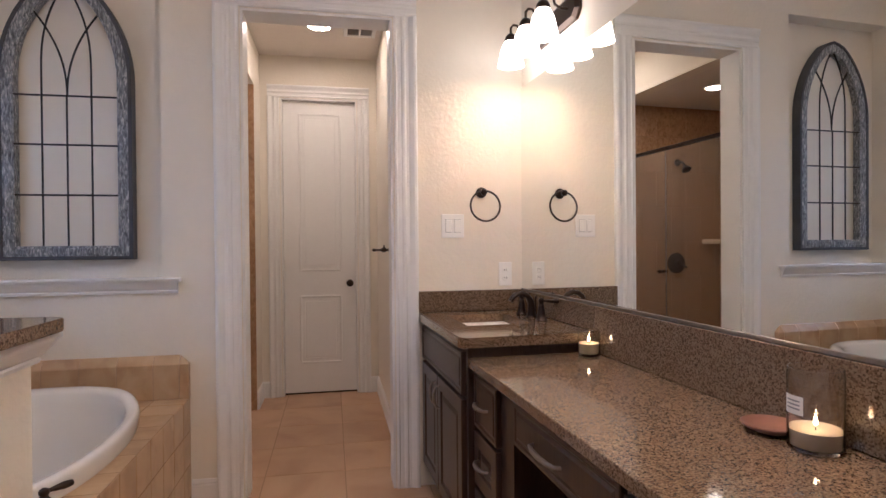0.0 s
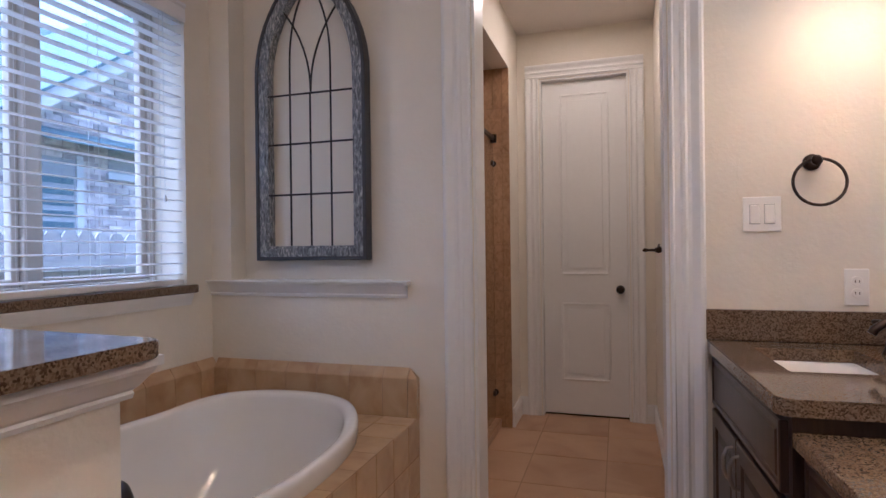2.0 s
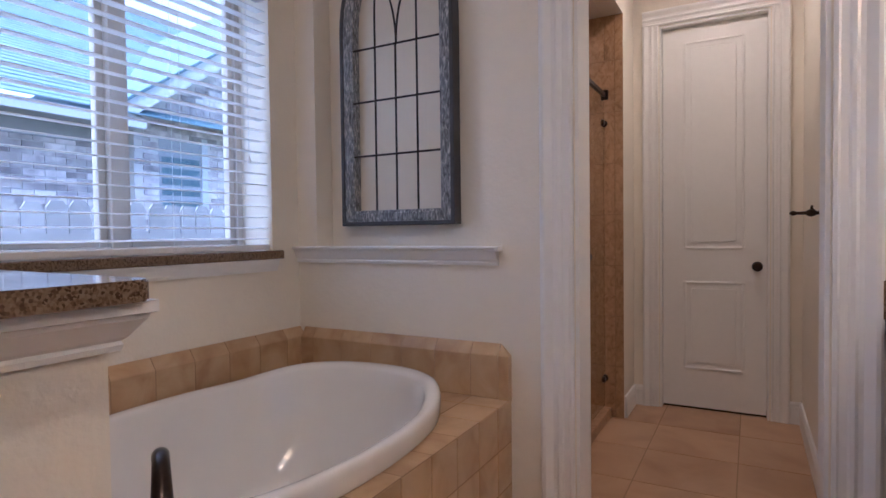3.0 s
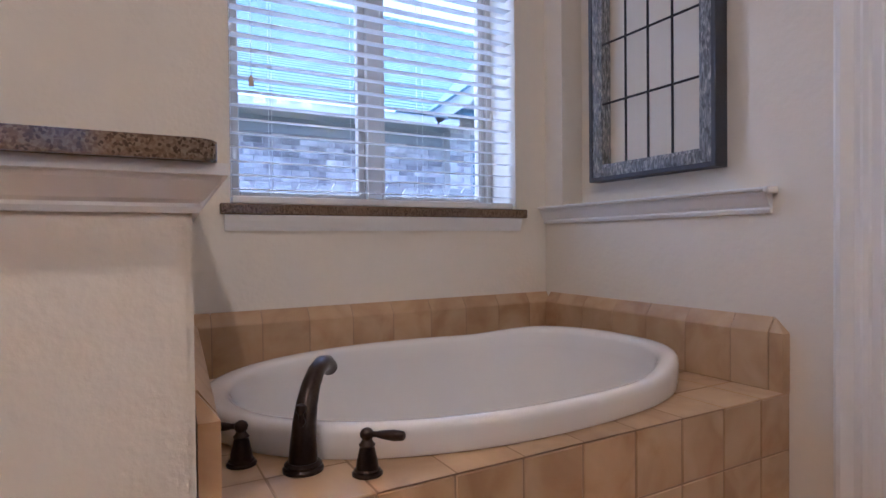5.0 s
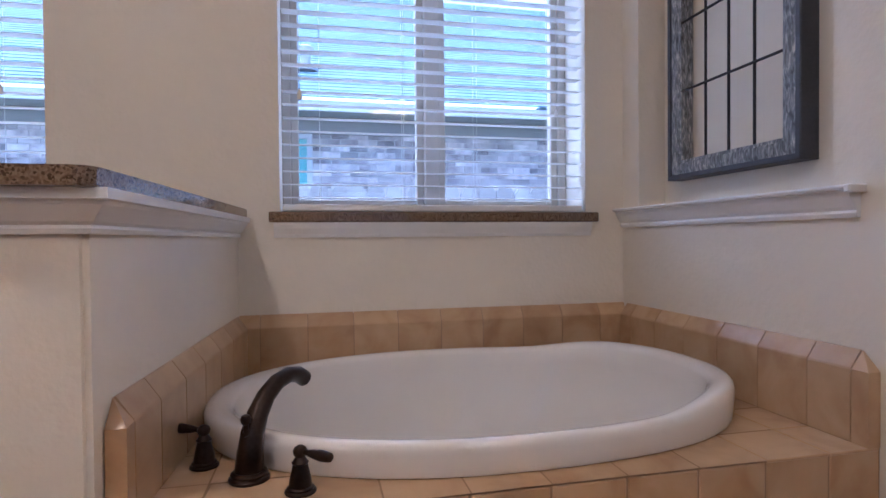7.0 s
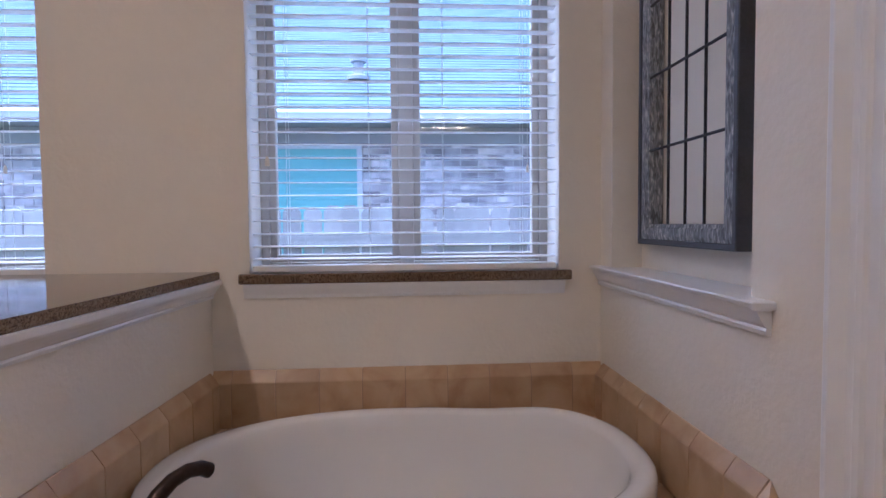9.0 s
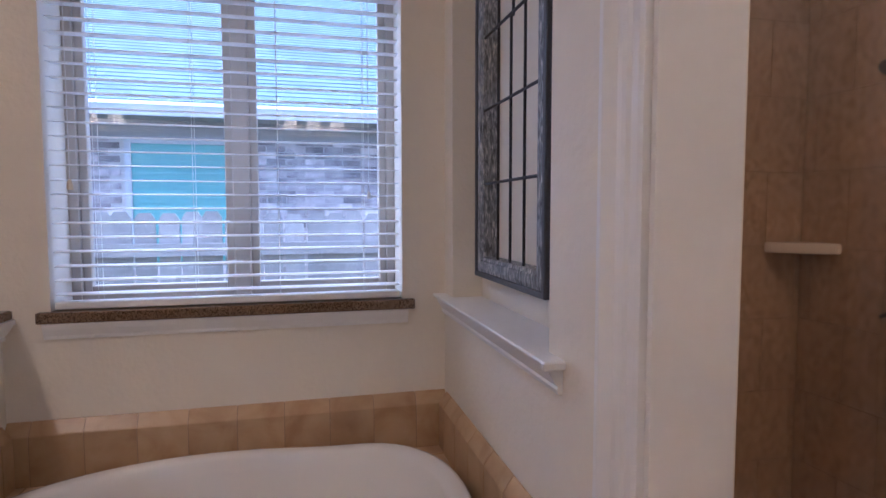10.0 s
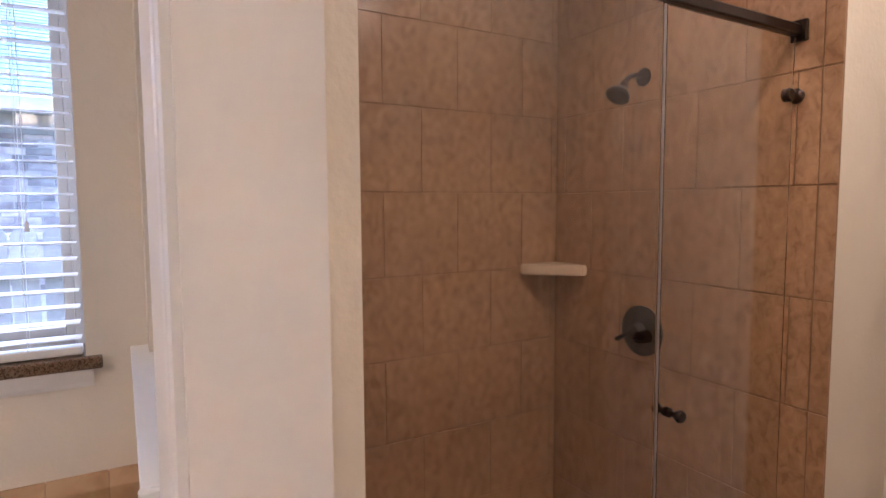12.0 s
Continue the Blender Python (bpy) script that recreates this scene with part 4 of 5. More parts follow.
candle(0.966, 1.850, 0.041, 0.098, 0.046, "lit candle in a lidless clear glass jar by the backsplash", False)
candle(0.942, 0.835, 0.052, 0.168, 0.042, "large lit candle in a tall clear glass cylinder")
ds = thing("clay_dish", (0.945, 0.952, 0.811), "shallow reddish clay saucer beside the large candle", "dish")
part("saucer", lathe(nb(), [(0, 0), (0.035, 0), (0.058, 0.010), (0.064, 0.017), (0.061, 0.019), (0.05, 0.011), (0.03, 0.006), (0, 0.006)], Matrix.Translation((0.945, 0.952, 0.811)), 32), M["clay"], ds, smooth=True)

# ---- fittings on the north wall by the vanity ----
sw = thing("light_switch", (0.662, YN, 1.328), "white double rocker switch plate on the cream wall", "light switch")
bm = nb()
box(bm, 0.592, 0.712, YN - 0.007, YN - 0.0005, 1.272, 1.394, 0.003, 2)
part("plate", bm, M["plastic"], sw)
for x in (0.629, 0.675):
    bm = nb()
    box(bm, x - 0.0165, x + 0.0165, YN - 0.0078, YN - 0.0068, 1.299, 1.367)
    part("rocker_frame", bm, M["ink"], sw)
    bm = nb()
    box(bm, x - 0.0155, x + 0.0155, YN - 0.0120, YN - 0.0070, 1.3005, 1.3655, 0.002)
    part("rocker", bm, M["plastic"], sw)
ou = thing("wall_outlet", (0.933, YN, 1.08), "white duplex outlet above the granite splash", "outlet")
bm = nb()
box(bm, 0.897, 0.969, YN - 0.006, YN - 0.0005, 1.018, 1.142, 0.003, 2)
part("plate", bm, M["plastic"], ou)
for z in (1.060, 1.100):
    soc = part("socket", lathe(nb(), [(0.017, 0), (0.017, 0.003), (0.015, 0.004), (0, 0.004)], pose(0.933, YN - 0.0055, z, 90, 0, 0), 20), M["plastic"], ou)
    # No holes are cut: near-black strips carry the shade of the slots.
    for dx in (-0.006, 0.006):
        bm = nb()
        box(bm, 0.933 + dx - 0.0012, 0.933 + dx + 0.0012, YN - 0.0102, YN - 0.0096, z - 0.004, z + 0.005)
        part("slot", bm, M["dark"], soc)
tr = thing("towel_ring", (0.814, YN, 1.49), "dark bronze towel ring on the wall beside the mirror", "towel ring")
mt = pose(0.805, YN - 0.0005, 1.506, 90, 0, 0)
part("mount", lathe(nb(), [(0.028, 0), (0.028, 0.006), (0.022, 0.010), (0.018, 0.014), (0.012, 0.026), (0.011, 0.040), (0.016, 0.050), (0.017, 0.062), (0.011, 0.070), (0, 0.072)], mt, 20), M["bronze"], tr, smooth=True)
R = 0.078
c = Vector((0.812, YN - 0.060, 1.506 - R * 0.93))
pts = [c + Vector((R * math.sin(a), 0.018 * math.cos(a) * 0.5, R * math.cos(a))) for a in [2 * math.pi * k / 40 for k in range(41)]]
part("ring", tube(nb(), pts, 0.0052, 10), M["bronze"], tr, smooth=True)

hk = thing("robe_hook", (HE, 3.41, 1.2), "dark bronze towel post on the hall wall", "towel post")
mt = pose(HE, 3.41, 1.206, 0, -90, 0)
part("post", lathe(nb(), [(0.026, 0), (0.026, 0.006), (0.018, 0.013), (0.010, 0.022), (0.007, 0.037), (0.012, 0.045), (0.016, 0.057), (0.012, 0.070), (0.007, 0.075), (0.006, 0.106), (0.009, 0.112), (0.010, 0.121), (0.004, 0.130), (0, 0.131)], mt, 18), M["bronze"], hk, smooth=True)
part("lug", tube(nb(), [(HE - 0.047, 3.41, 1.215), (HE - 0.057, 3.41, 1.225), (HE - 0.053, 3.41, 1.235)], 0.005, 8), M["bronze"], hk)

es = thing("end_splash", (0.75, YN, 0.8915), "polished brown granite upstand along the wall above the sink", "splash")
bm = nb()
box(bm, 0.462, XM - 0.018, YN - 0.024, YN - 0.0005, 0.8915, 0.999, 0.002)
part("slab", bm, M["granite"], es)

# ---- vanity lights ----
def vanity_light(yc, label):
    t = thing("vanity_light", (XM, yc, 2.22), label, "wall light", "vanity lights")
    bm = nb()
    pl = [(-0.275, -0.025), (-0.245, -0.06), (0.245, -0.06), (0.275, -0.025), (0.275, 0.025), (0.245, 0.06), (-0.245, 0.06), (-0.275, 0.025)]
    a = [bm.verts.new((XM - 0.001, yc + u, 2.235 + v)) for u, v in pl]
    b = [bm.verts.new((XM - 0.014, yc + u, 2.235 + v)) for u, v in pl]
    c = [bm.verts.new((XM - 0.026, yc + u * 0.93, 2.235 + v * 0.72)) for u, v in pl]
    for r0, r1 in ((a, b), (b, c)):
        for i in range(8):
            bm.faces.new((r0[i], r0[(i + 1) % 8], r1[(i + 1) % 8], r1[i]))
    bm.faces.new(a[::-1]), bm.faces.new(c)
    part("back_plate", bm, M["bronze"], t, "octagonal bronze back plate")
    for dy in (-0.195, 0, 0.195):
        y = yc + dy
        x = 0.897
        part("arm", tube(nb(), [(XM - 0.02, y, 2.235), (XM - 0.06, y, 2.235), (XM - 0.085, y, 2.25), (XM - 0.092, y, 2.285), (XM - 0.105, y, 2.305), (XM - 0.125, y, 2.305), (x, y, 2.29), (x, y, 2.255)], 0.006, 10), M["bronze"], t, smooth=True)
        m = Matrix.Translation((x, y, 2.105))
        part("socket_cup", lathe(nb(), [(0.030, 0.118), (0.031, 0.130), (0.026, 0.142), (0.018, 0.152), (0.008, 0.158), (0, 0.158)], m, 20), M["bronze"], t, smooth=True)
        part("shade", lathe(nb(), [(0.066, 0), (0.062, 0.012), (0.056, 0.045), (0.048, 0.08), (0.036, 0.105), (0.029, 0.119), (0.027, 0.119), (0.034, 0.104), (0.045, 0.08), (0.053, 0.045), (0.059, 0.012), (0.063, 0.0), (0.066, 0.0)], m, 28, False), M["shade"], t, "glowing frosted glass bell shade", smooth=True)
        part("bulb", lathe(nb(), [(0, 0.022), (0.012, 0.025), (0.021, 0.034), (0.024, 0.046), (0.020, 0.060), (0.013, 0.075), (0.012, 0.100), (0, 0.100)], m, 20), M["bulb"], t, "bright warm bulb", smooth=True)
    return t


vanity_light(2.295, "three-light bronze vanity fixture above the sink mirror, lit")
vanity_light(0.55, "three-light bronze vanity fixture above the far mirror end, lit")

# the vanity wall runs two degrees off square
for ob in [o for o in scene.objects if o.parent is None and o.name.split(".")[0] in ("sink_cabinet", "drawer_cabinet", "knee_drawer", "end_cabinet", "sink_countertop", "vanity_countertop", "wall_mirror", "sink_basin", "sink_faucet", "jar_candle", "clay_dish", "vanity_light")]:
    turn_vanity(ob)

# ---- hall ----
cd = thing("door_1", (-0.04, YC + 0.05, 0), "tall white two-panel closet door, closed", "door", "", "structure")
bm = nb()
yd = YC + 0.045
box(bm, CD0 + 0.015, CD1 - 0.015, yd, yd + 0.035, 0.014, CDH - 0.015)
part("slab", bm, M["trim"], cd)
for z0, z1 in ((0.255, 0.822), (1.022, 2.335)):
    bm = nb()
    x0, x1 = -0.230, 0.117
    prof = [(0, 0), (0.004, 0.006), (0.012, 0.007), (0.018, 0.002), (0.030, 0.001), (0.030, 0)]
    for a, b, o in (((x0, yd, z0), (x1, yd, z0), (0, 0, 1)), ((x0, yd, z1), (x1, yd, z1), (0, 0, -1)), ((x0, yd, z0), (x0, yd, z1), (1, 0, 0)), ((x1, yd, z0), (x1, yd, z1), (-1, 0, 0))):
        sweep(bm, prof, a, b, o, (0, -1, 0))
    box(bm, x0 + 0.045, x1 - 0.045, yd - 0.007, yd, z0 + 0.045, z1 - 0.045, 0.006)
    part("panel", bm, M["trim"], cd)
kb = part("door_knob", lathe(nb(), [(0.030, 0), (0.030, 0.004), (0.024, 0.008), (0.012, 0.014), (0.011, 0.028), (0.022, 0.036), (0.028, 0.046), (0.026, 0.056), (0.014, 0.062), (0, 0.063)], pose(0.184, yd, 0.919, 90, 0, 0), 24), M["bronze"], cd, "dark bronze round knob", smooth=True)
# Near-black strip put in for the shade under the door.
bm = nb()
box(bm, CD0 + 0.015, CD1 - 0.015, yd + 0.006, yd + 0.03, 0.001, 0.0135)
part("bottom_gap", bm, M["dark"], cd)
bm = nb()
box(bm, -0.7, 0.5, YC + 0.2, YC + 0.26, 0, ZH)
struct("wall_closet_back", bm, M["wall"], "plain wall behind the closet door", "wall")

def downlight(x, y, z, label, lens="canglow"):
    dl = thing("downlight", (x, y, z), label, "ceiling light", "recessed downlights")
    m = pose(x, y, z - 0.0005, 180, 0, 0)
    part("trim_ring", lathe(nb(), [(0.095, 0), (0.095, 0.003), (0.088, 0.007), (0.078, 0.006), (0.076, 0.0005)], m, 32), M["trim"], dl, smooth=True)
    part("lens", lathe(nb(), [(0.075, 0.0005), (0.075, 0.003), (0, 0.003)], m, 32), M[lens], dl, "glowing lens")


downlight(-0.035, 3.93, ZH, "round recessed ceiling downlight, lit, in the hall")
downlight(-1.02, 3.62, 2.45, "round recessed ceiling downlight, lit, over the shower", "canglow_shower")
# Unseen lamp, added to brighten the tub side.
downlight(-1.10, 1.75, ZC, "added ceiling fill lamp, out of view, lit, over the bathtub", "fill_tub")
# Added out of view to fill the vanity, counter and north wall.
downlight(0.25, 0.60, ZC, "added ceiling fill lamp, out of view, lit, over the vanity floor", "fill_bath")
vt = thing("ceiling_vent", (0.25, 3.93, ZH), "white exhaust fan grille in the hall ceiling", "vent")
bm = nb()
for a in ((0.135, 0.163, 3.80, 4.07), (0.337, 0.365, 3.80, 4.07), (0.163, 0.337, 3.80, 3.828), (0.163, 0.337, 4.042, 4.07), (0.243, 0.257, 3.828, 4.042)):
    box(bm, *a, ZH - 0.016, ZH - 0.0005, 0.004)
part("frame", bm, M["trim"], vt)
# Dark brown sheet stands in for the shade inside the fan openings.
bm = nb()
box(bm, 0.165, 0.335, 3.83, 4.04, ZH - 0.004, ZH - 0.001)
part("backing", bm, M["clay"], vt)
for i in range(9):
    bm = nb()
    y = 3.84 + 0.0235 * i
    box(bm, 0.163, 0.337, y, y + 0.004, ZH - 0.011, ZH - 0.005)
    part("slat", bm, M["ink"], vt)

# ---- shower ----
gd = thing("shower_door", (-0.64, 3.98, 0.06), "frameless clear glass shower door with bronze fittings", "shower door")
bm = nb()
box(bm, -0.644, -0.636, 3.732, 4.245, 0.075, 1.955, 0.001)
pn = part("glass_panel", bm, M["glass"], gd, "clear tempered glass")
pn.visible_shadow = False
part("edge_seal", box(nb(), -0.645, -0.635, 3.722, 3.7312, 0.075, 1.955, 0.002), M["seal"], gd, "pale translucent edge seal")
for z in (1.80, 0.24):
    h = part("hinge_clip", lathe(nb(), [(0.021, 0), (0.021, 0.006), (0.015, 0.012), (0.012, 0.020), (0.012, 0.040), (0, 0.040)], pose(-0.640, SY - 0.0005, z, 90, 0, 0), 20), M["bronze"], gd, smooth=True)
    part("clamp_disc", lathe(nb(), [(0.019, 0), (0.019, 0.020), (0.015, 0.024), (0, 0.024)], pose(-0.652, SY - 0.046, z, 0, 90, 0), 20), M["bronze"], h, smooth=True)
kn = lathe(nb(), [(0.012, 0), (0.012, 0.006), (0.007, 0.010), (0.007, 0.018), (0.013, 0.026), (0.016, 0.033), (0.013, 0.040), (0, 0.042)], pose(-0.636, 3.768, 1.008, 0, 90, 0), 18)
part("knob", kn, M["bronze"], gd, smooth=True)
kn = lathe(nb(), [(0.012, 0), (0.012, 0.006), (0.007, 0.010), (0.007, 0.016), (0.014, 0.026), (0.013, 0.032), (0, 0.034)], pose(-0.644, 3.768, 1.008, 0, -90, 0), 18)
part("knob", kn, M["bronze"], gd, smooth=True)
fp = thing("shower_screen", (-0.64, 3.4, 0.062), "fixed clear glass panel beside the shower door", "glass panel")
bm = nb()
box(bm, -0.644, -0.636, SN + 0.006, 3.7215, 0.0725, 1.959, 0.001)
pn = part("pane", bm, M["glass"], fp, "clear tempered glass")
pn.visible_shadow = False
part("bottom_seal", box(nb(), -0.646, -0.634, SN + 0.004, 3.7215, 0.0622, 0.072, 0.001), M["seal"], fp, "thin grey bottom seal")
part("wall_channel", box(nb(), -0.647, -0.633, SN + 0.0032, SN + 0.012, 0.073, 1.958, 0.001), M["bronze"], fp, "dark bronze wall channel")
rl = thing("shower_rail", (-0.63, 3.55, 1.98), "dark bronze header rail across the shower opening", "rail")
bm = nb()
box(bm, -0.650, -0.628, SN + 0.004, SY - 0.001, 1.960, 1.990, 0.004)
part("bar", bm, M["bronze"], rl)
for y in (SN + 0.012, SY - 0.008):
    bm = nb()
    box(bm, -0.662, -0.614, y - 0.007, y + 0.007, 1.944, 2.002, 0.003)
    part("end_bracket", bm, M["bronze"], rl)
bm = nb()
box(bm, -0.735, -0.60, SN + 0.003, SY, 0.0, 0.062, 0.004)
struct("shower_curb", bm, M["showertile"], "low brown tiled shower curb", "curb")
bm = nb()
box(bm, SX, -0.735, SN + 0.003, SY, 0.0, 0.012)
struct("floor_shower", bm, M["showertile"], "brown tiled shower floor", "floor")

sh = thing("wall_shower", (-1.125, SY, 1.96), "dark bronze shower head on a bent arm", "shower")
part("flange", lathe(nb(), [(0.032, 0), (0.032, 0.004), (0.024, 0.012), (0.012, 0.018), (0, 0.018)], pose(-1.170, SY - 0.0005, 1.955, 90, 0, 0), 20), M["bronze"], sh, smooth=True)
part("arm", tube(nb(), [(-1.170, SY - 0.01, 1.955), (-1.170, SY - 0.05, 1.957), (-1.165, SY - 0.085, 1.942), (-1.160, SY - 0.115, 1.915)], 0.0095, 12), M["bronze"], sh, smooth=True)
part("head", lathe(nb(), [(0.036, 0), (0.042, 0.005), (0.041, 0.014), (0.030, 0.028), (0.016, 0.040), (0.013, 0.052), (0.015, 0.060), (0, 0.066)], pose(-1.155, SY - 0.148, 1.868, -35, 0, 0), 24), M["bronze"], sh, smooth=True)
sv = thing("shower_valve", (-1.155, SY, 1.055), "round dark bronze shower valve with a lever", "shower valve")
part("plate", lathe(nb(), [(0.092, 0), (0.092, 0.004), (0.082, 0.010), (0.05, 0.016), (0.036, 0.020), (0.030, 0.045), (0.026, 0.050), (0, 0.051)], pose(-1.153, SY - 0.0005, 1.050, 90, 0, 0), 32), M["bronze"], sv, smooth=True)
part("lever", tube(nb(), [(-1.153, SY - 0.046, 1.055), (-1.185, SY - 0.050, 1.035), (-1.220, SY - 0.050, 1.015), (-1.231, SY - 0.050, 1.010)], [0.008, 0.007, 0.009, 0.006], 12), M["bronze"], sv, smooth=True)
so = thing("corner_soap_shelf", (SX, SY, 1.25), "cream ceramic corner soap shelf in the shower", "soap shelf")
bm = nb()
pl = [(0, 0), (0.195, 0), (0.195, -0.03), (0.120, -0.120), (0.03, -0.195), (0, -0.195)]
lo, hi = [bm.verts.new((SX + x, SY + y, 1.222)) for x, y in pl], [bm.verts.new((SX + x, SY + y, 1.264)) for x, y in pl]
bm.faces.new(lo), bm.faces.new(hi[::-1])
for i in range(6):
    bm.faces.new((lo[i], lo[(i + 1) % 6], hi[(i + 1) % 6], hi[i]))
bmesh.ops.bevel(bm, geom=bm.edges[:], offset=0.006, segments=2, affect="EDGES")
part("shelf", bm, M["cream"], so, smooth=True)

# ---- outside ----
bm = nb()
box(bm, -60, 60, -60, 60, -0.75, -0.65)
struct("ground", bm, M["grass"], "dull green lawn between the houses", "ground")
fe = thing("wooden_fence", (-4.0, 1.5, -0.65), "weathered grey wooden privacy fence", "fence")
bm = nb()
w = 0.138
pl = [(-w / 2, 0), (w / 2, 0), (w / 2, 2.00), (w / 2 - 0.03, 2.045), (-w / 2 + 0.03, 2.045), (-w / 2, 2.00)]
a, b = [bm.verts.new((0.009, u, v)) for u, v in pl], [bm.verts.new((-0.009, u, v)) for u, v in pl]
bm.faces.new(a), bm.faces.new(b[::-1])
for i in range(6):
    bm.faces.new((a[i], a[(i + 1) % 6], b[(i + 1) % 6], b[i]))
picket = mesh_of("board", bm, M["fence"])
pieces("board", picket, fe, [pose(-4.0, -4 + 0.146 * i, -0.65 + random.uniform(-0.015, 0.012), random.uniform(-0.4, 0.4), 0, 0) for i in range(76)])
for z in (1.13, 0.25):
    bm = nb()
    box(bm, -3.989, -3.95, -4.1, 7.1, z - 0.045, z + 0.045)
    part("rail", bm, M["fence"], fe)

hs = thing("neighbour_house", (-8, 1.5, -0.65), "one-storey brick house with white fascia and blue-grey shingles", "house")
HXF = -6.2
bm = nb()
box(bm, HXF - 0.3, HXF - 0.01, -7, 4.76, -0.65, 2.36)
wl = part("wall", bm, M["mortar"], hs)
bm = nb()
box(bm, 0, 0.012, 0.004, 0.200, 0.004, 0.066)
bmesh_brick = mesh_of("brick", bm, M["brick"])
NWIN = (0.45, 1.43, 0.85, 2.12)
spots, rest = [], []
for r in range(24):
    z = 0.72 + r * 0.0705
    if z > 2.16:
        break
    for i in range(60):
        y = -3.5 + i * 0.208 + (0.104 if r % 2 else 0)
        if y > 4.56 or (y + 0.2 > NWIN[0] - 0.06 and y < NWIN[1] + 0.06 and z + 0.06 > NWIN[2]):
            continue
        (spots if 0.2 < y < 3.6 and z > 1.15 else rest).append((HXF - 0.01, y, z))
spots, rest = spots[:290], rest + spots[290:]
pieces("brick", bmesh_brick, wl, spots)


def island(m):
    """The same surface, varied piece by piece inside one mesh."""
    c = m.copy()
    nt = c.node_tree
    g = nt.nodes.new("ShaderNodeNewGeometry")
    for n in list(nt.nodes):
        if n.bl_idname == "ShaderNodeObjectInfo":
            for l in list(n.outputs["Random"].links):
                nt.links.new(g.outputs["Random Per Island"], l.to_socket)
            nt.nodes.remove(n)
    return c


M["brick_joined"], M["shingle_joined"] = island(M["brick"]), island(M["shingle"])


def many_boxes(boxes):
    vs, fs = [], []
    for x0, x1, y0, y1, z0, z1 in boxes:
        n = len(vs)
        vs += [(x, y, z) for x in (x0, x1) for y in (y0, y1) for z in (z0, z1)]
        fs += [(n, n + 1, n + 3, n + 2), (n + 4, n + 6, n + 7, n + 5), (n, n + 4, n + 5, n + 1), (n + 2, n + 3, n + 7, n + 6), (n, n + 2, n + 6, n + 4), (n + 1, n + 5, n + 7, n + 3)]
    me = bpy.data.meshes.new("bricks")
    me.from_pydata(vs, [], fs)
    return me


def joined(name, boxes, mat, parent):
    me = many_boxes(boxes)
    me.materials.append(mat)
    o = new(name, me)
    o.parent = parent
    o.matrix_parent_inverse = world_of(parent).inverted()
    return tagged(o, kind="stuff")


joined("brick_field", [(x, x + 0.012, y + 0.004, y + 0.2, z + 0.004, z + 0.066) for x, y, z in rest], M["brick_joined"], wl)
# The eave's shadow is put into the colour of this board.
bm = nb()
box(bm, HXF - 0.05, HXF + 0.03, -7, 4.7, 2.18, 2.36)
part("frieze_board", bm, M["ink"], hs, "frieze board coloured grey for the eave shadow")
# Soffit in the same grey, its underside shade painted in.
bm = nb()
box(bm, HXF - 0.1, HXF + 0.44, -7, 4.7, 2.36, 2.375)
part("soffit", bm, M["ink"], hs)
bm = nb()
box(bm, HXF + 0.44, HXF + 0.47, -7.1, 4.7, 2.34, 2.45, 0.004)
part("fascia", bm, M["fascia"], hs, "white painted fascia board")
# roof in overlapping courses
sl = math.atan(0.55)
bm = nb()
for i in range(70):
    u0, u1 = i * 0.145, i * 0.145 + 0.20
    x0, z0 = HXF + 0.50 - u0 * math.cos(sl), 2.475 + u0 * math.sin(sl) + 0.012
    x1, z1 = HXF + 0.50 - u1 * math.cos(sl), 2.475 + u1 * math.sin(sl)
    y = -7.2 - random.random() * 0.2
    while y < 14:
        wd = random.choice((0.28, 0.36, 0.46))
        q = [bm.verts.new(p) for p in ((x0, y, z0 - 0.012), (x0, y + wd - 0.005, z0 - 0.012), (x0, y + wd - 0.005, z0), (x0, y, z0), (x1, y + wd - 0.005, z1), (x1, y, z1))]
        bm.faces.new((q[0], q[1], q[2], q[3])), bm.faces.new((q[3], q[2], q[4], q[5]))
        y += wd
rf = part("roof", bm, M["shingle_joined"], hs, "blue-grey asphalt shingle roof")
rf["kind"] = "stuff"
vp = Vector((-6.75, 1.42, 2.475 + 1.05 * 0.55))
part("roof_vent", lathe(nb(), [(0.15, -0.02), (0.15, 0.02), (0.07, 0.06), (0.06, 0.20), (0.10, 0.21), (0.10, 0.27), (0.06, 0.30), (0, 0.30)], Matrix.Translation(vp), 16), M["ink"], hs, "grey metal roof vent")
nw = part("window", box(nb(), HXF - 0.02, HXF + 0.004, NWIN[0], NWIN[1], NWIN[2], NWIN[3]), M["teal"], hs, "house window with teal blind")
for zz in range(24):
    z = NWIN[2] + 0.03 + zz * 0.051
    bm = box(nb(), HXF + 0.004, HXF + 0.012, NWIN[0] + 0.02, NWIN[1] - 0.02, z, z + 0.006)
    part("slat", bm, M["teal"], nw)
bm = nb()
for a in ((NWIN[0] - 0.06, NWIN[0], NWIN[2], NWIN[3]), (NWIN[1], NWIN[1] + 0.06, NWIN[2], NWIN[3]), (NWIN[0] - 0.06, NWIN[1] + 0.06, NWIN[3], NWIN[3] + 0.055)):
    box(bm, HXF - 0.02, HXF + 0.03, *a)
part("frame", bm, M["fascia"], nw, "white window frame")

# gabled wing
gw = thing("gabled_wing", (-6, 7, -0.65), "brick gable with white rake board beside the house", "house")
GX = -6.05
gy0, gz0, gs, peak = 4.75, 2.60, 0.68, 9.3
bm = nb()
pl = [(gy0, -0.65), (2 * peak - gy0, -0.65), (2 * peak - gy0, gz0), (peak, gz0 + gs * (peak - gy0)), (gy0, gz0)]
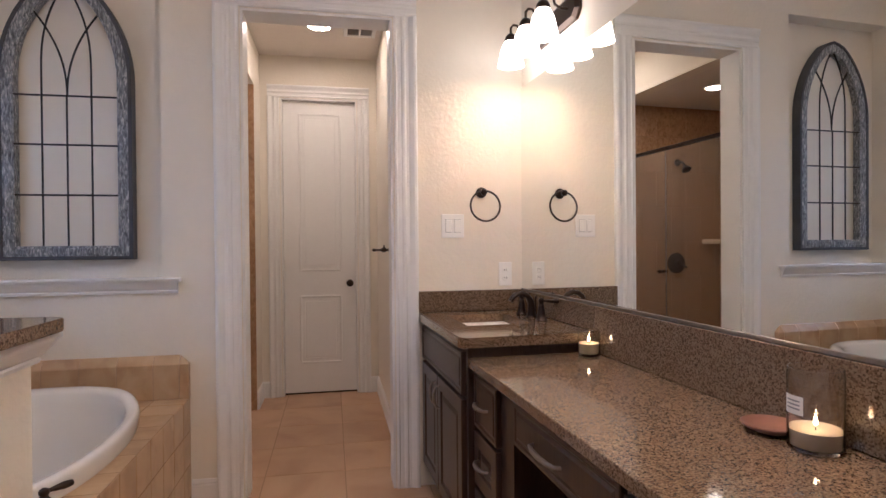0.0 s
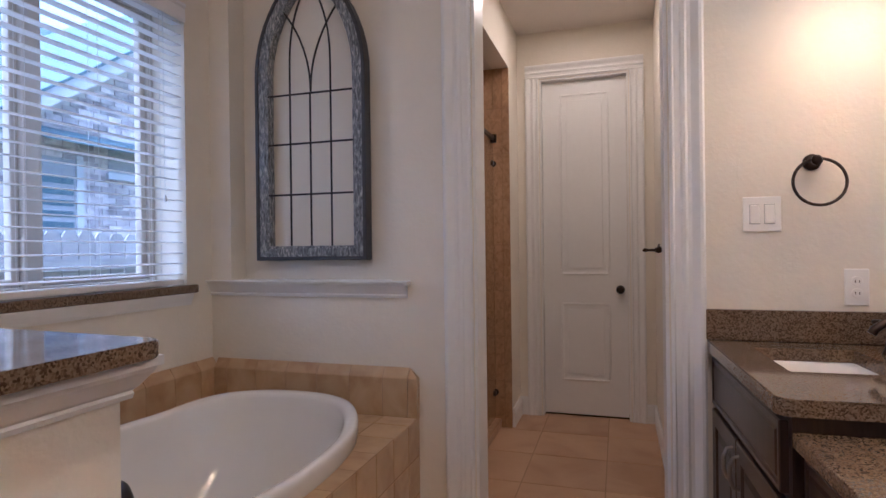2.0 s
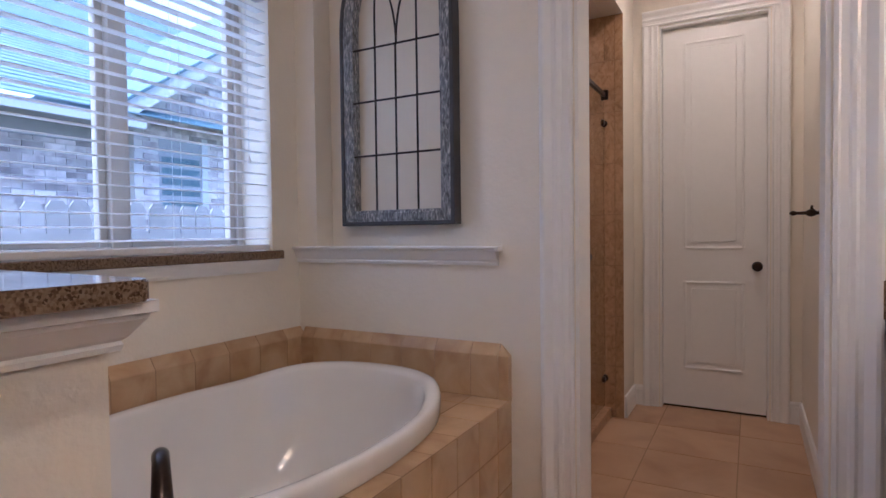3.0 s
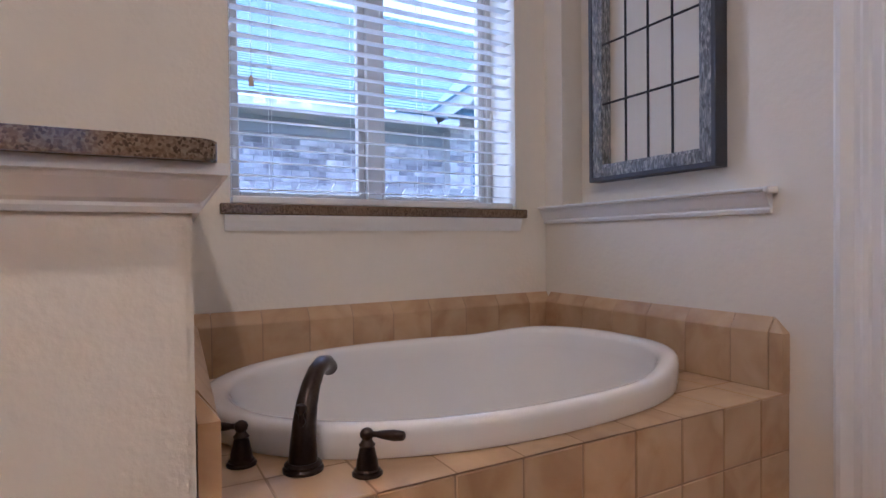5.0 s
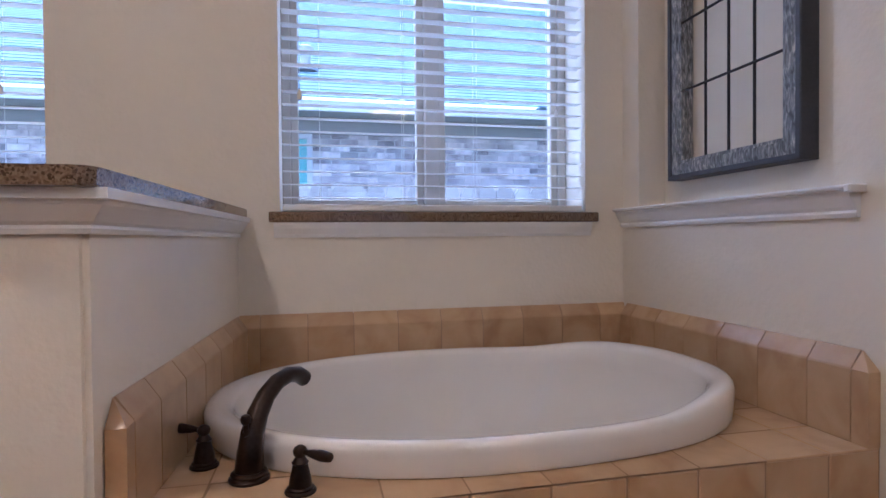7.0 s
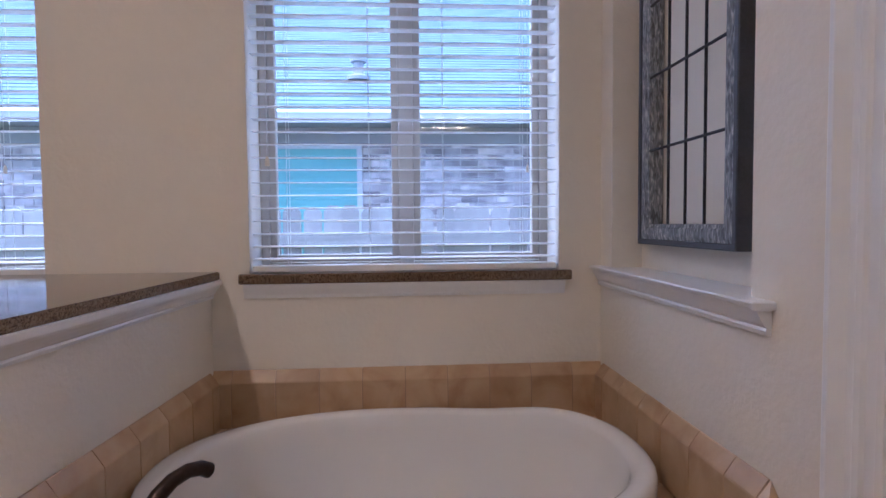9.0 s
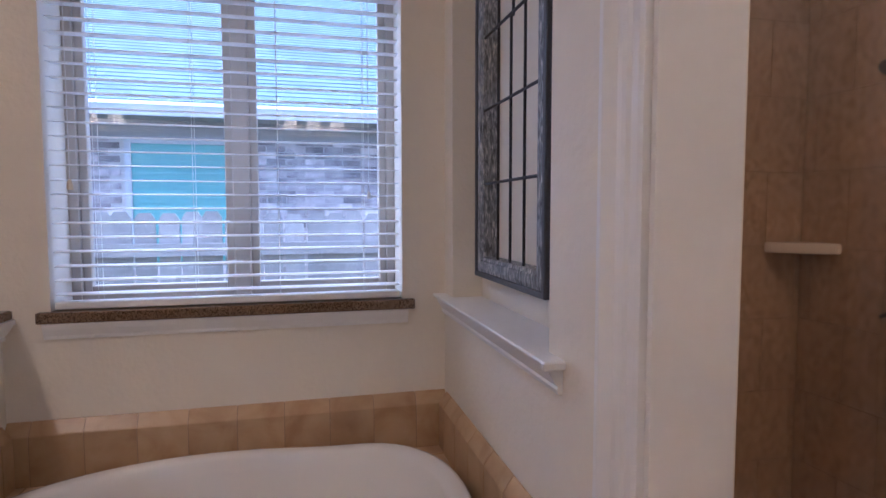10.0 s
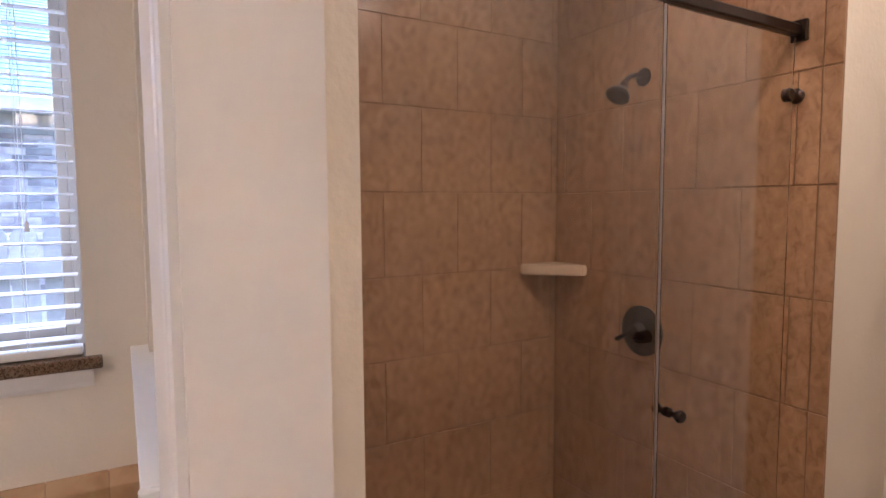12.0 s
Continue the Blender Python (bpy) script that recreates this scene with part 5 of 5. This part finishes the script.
a, b = [bm.verts.new((GX - 0.01, y, z)) for y, z in pl], [bm.verts.new((GX - 4, y, z)) for y, z in pl]
bm.faces.new(a), bm.faces.new(b[::-1])
for i in range(5):
    bm.faces.new((a[i], a[(i + 1) % 5], b[(i + 1) % 5], b[i]))
gwall = part("wall", bm, M["mortar"], gw)
bx = []
W1, W2 = (5.06, 5.64, 0.9, 2.34), (6.10, 6.84, 2.24, 2.74)
for r in range(64):
    z = 0.72 + r * 0.0705
    for i in range(26):
        y = gy0 + i * 0.208 + (0.104 if r % 2 else 0)
        if y + 0.2 > peak or z + 0.12 > gz0 + gs * (y - gy0):
            continue
        if any(y + 0.2 > q[0] and y < q[1] and z + 0.06 > q[2] and z < q[3] for q in (W1, W2)):
            continue
        bx.append((GX - 0.01, GX + 0.002, y + 0.004, y + 0.2, z + 0.004, z + 0.066))
joined("brick_field", bx, M["brick_joined"], gwall)
bm = nb()
u = Vector((0, 1, gs)).normalized()
v = Vector((0, -gs, 1)).normalized()
p0 = Vector((GX, gy0 - 0.35, gz0 - gs * 0.35))
L = (peak - gy0 + 0.35) * math.sqrt(1 + gs * gs)
vs = [bm.verts.new(p0 + u * s + v * t + Vector((x, 0, 0))) for x in (0.0, 0.32) for s, t in ((0, 0), (L, 0), (L, 0.16), (0, 0.16))]
for f in ((0, 1, 2, 3), (7, 6, 5, 4), (0, 4, 5, 1), (1, 5, 6, 2), (2, 6, 7, 3), (3, 7, 4, 0)):
    bm.faces.new([vs[i] for i in f])
part("rake_board", bm, M["fascia"], gw, "white rake board and soffit")
bm = nb()
p0 = p0 + v * 0.165 + Vector((0.36, 0, 0))
vs = [bm.verts.new(p0 + u * s + v * t + Vector((x, 0, 0))) for x in (0.0, -4.4) for s, t in ((-0.05, 0), (L, 0), (L, 0.03), (-0.05, 0.03))]
for f in ((0, 1, 2, 3), (7, 6, 5, 4), (0, 4, 5, 1), (1, 5, 6, 2), (2, 6, 7, 3), (3, 7, 4, 0)):
    bm.faces.new([vs[i] for i in f])
part("roof", bm, M["shingle"], gw)
w1 = part("window", box(nb(), GX - 0.02, GX - 0.002, W1[0], W1[1], W1[2], W1[3]), M["ink"], gw, "dark house window")
for k in range(9):
    z = W1[2] + 0.1 + 0.13 * k
    part("slat", box(nb(), GX - 0.002, GX + 0.004, W1[0] + 0.03, W1[1] - 0.03, z, z + 0.07), M["shingle"], w1)
part("frame", box(nb(), GX - 0.02, GX + 0.02, W1[1] + 0.001, W1[1] + 0.09, W1[2], W1[3] + 0.05), M["fascia"], w1)
bm = nb()
vs0 = [(W2[0], W2[2]), (W2[1], W2[2])] + [((W2[0] + W2[1]) / 2 + (W2[1] - W2[0]) / 2 * math.cos(a), W2[2] + 0.25 + 0.2 * math.sin(a)) for a in [math.pi * k / 10 for k in range(11)]]
a = [bm.verts.new((GX + 0.003, y, z)) for y, z in vs0]
b = [bm.verts.new((GX - 0.02, y, z)) for y, z in vs0]
bm.faces.new(a), bm.faces.new(b[::-1])
for i in range(len(a)):
    bm.faces.new((a[i], a[(i + 1) % len(a)], b[(i + 1) % len(a)], b[i]))
w2 = part("arched_window", bm, M["ink"], gw, "dark arched gable window")
part("sill", box(nb(), GX, GX + 0.06, W2[0] - 0.05, W2[1] + 0.05, W2[2] - 0.08, W2[2]), M["fascia"], w2)

# ---- tiles of floor and shower ----
FP = 0.4235
bm = nb()
box(bm, 0.0025, FP - 0.0025, 0.0025, FP - 0.0025, -0.0024, 0.0, 0.0008)
fm = mesh_of("tile", bm, M["floortile"])
spots = []
for i in range(-4, 3):
    for j in range(-11, 4):
        x, y = 0.097 + i * FP, 2.985 + j * FP
        if y > YC + 0.05 or y < YS - 0.4:
            continue
        spots.append((x, y, 0.0))
pieces("tile", fm, floor, spots)
SP = 0.3105


def wall_tiles(ax, c, u0, u1, z0, z1, first=0.0):
    """Tiles in offset courses on a wall; each course its own cuts."""
    cache = {}
    r = 0
    z = 0.004
    while z < z1:
        za, zb = max(z, z0), min(z + SP, z1)
        u = u0 - first - (SP / 2 if r % 2 else 0.0)
        while u < u1:
            a, b = max(u, u0), min(u + SP, u1)
            if b - a > 0.012 and zb - za > 0.012:
                key = (round(b - a, 3), round(zb - za, 3))
                if key not in cache:
                    bm = nb()
                    if ax == "x":
                        box(bm, -0.0038, 0, 0.002, b - a - 0.002, 0.002, zb - za - 0.002, 0.0014)
                    else:
                        box(bm, 0.002, b - a - 0.002, 0, 0.0038, 0.002, zb - za - 0.002, 0.0014)
                    cache[key] = mesh_of("tile", bm, M["showertile"])
                pieces("tile", cache[key], shower_wall, [(c, a, za) if ax == "x" else (a, c, za)])
            u += SP
        z += SP
        r += 1


wall_tiles("x", SX, SN + 0.004, SY, 0.0, 2.448, 0.078)
wall_tiles("y", SY, SX, HW - 0.048, 0.0, 2.448, 0.10)
wall_tiles("y", SY, HW - 0.048, HW + 0.002, 0.0, 2.448)
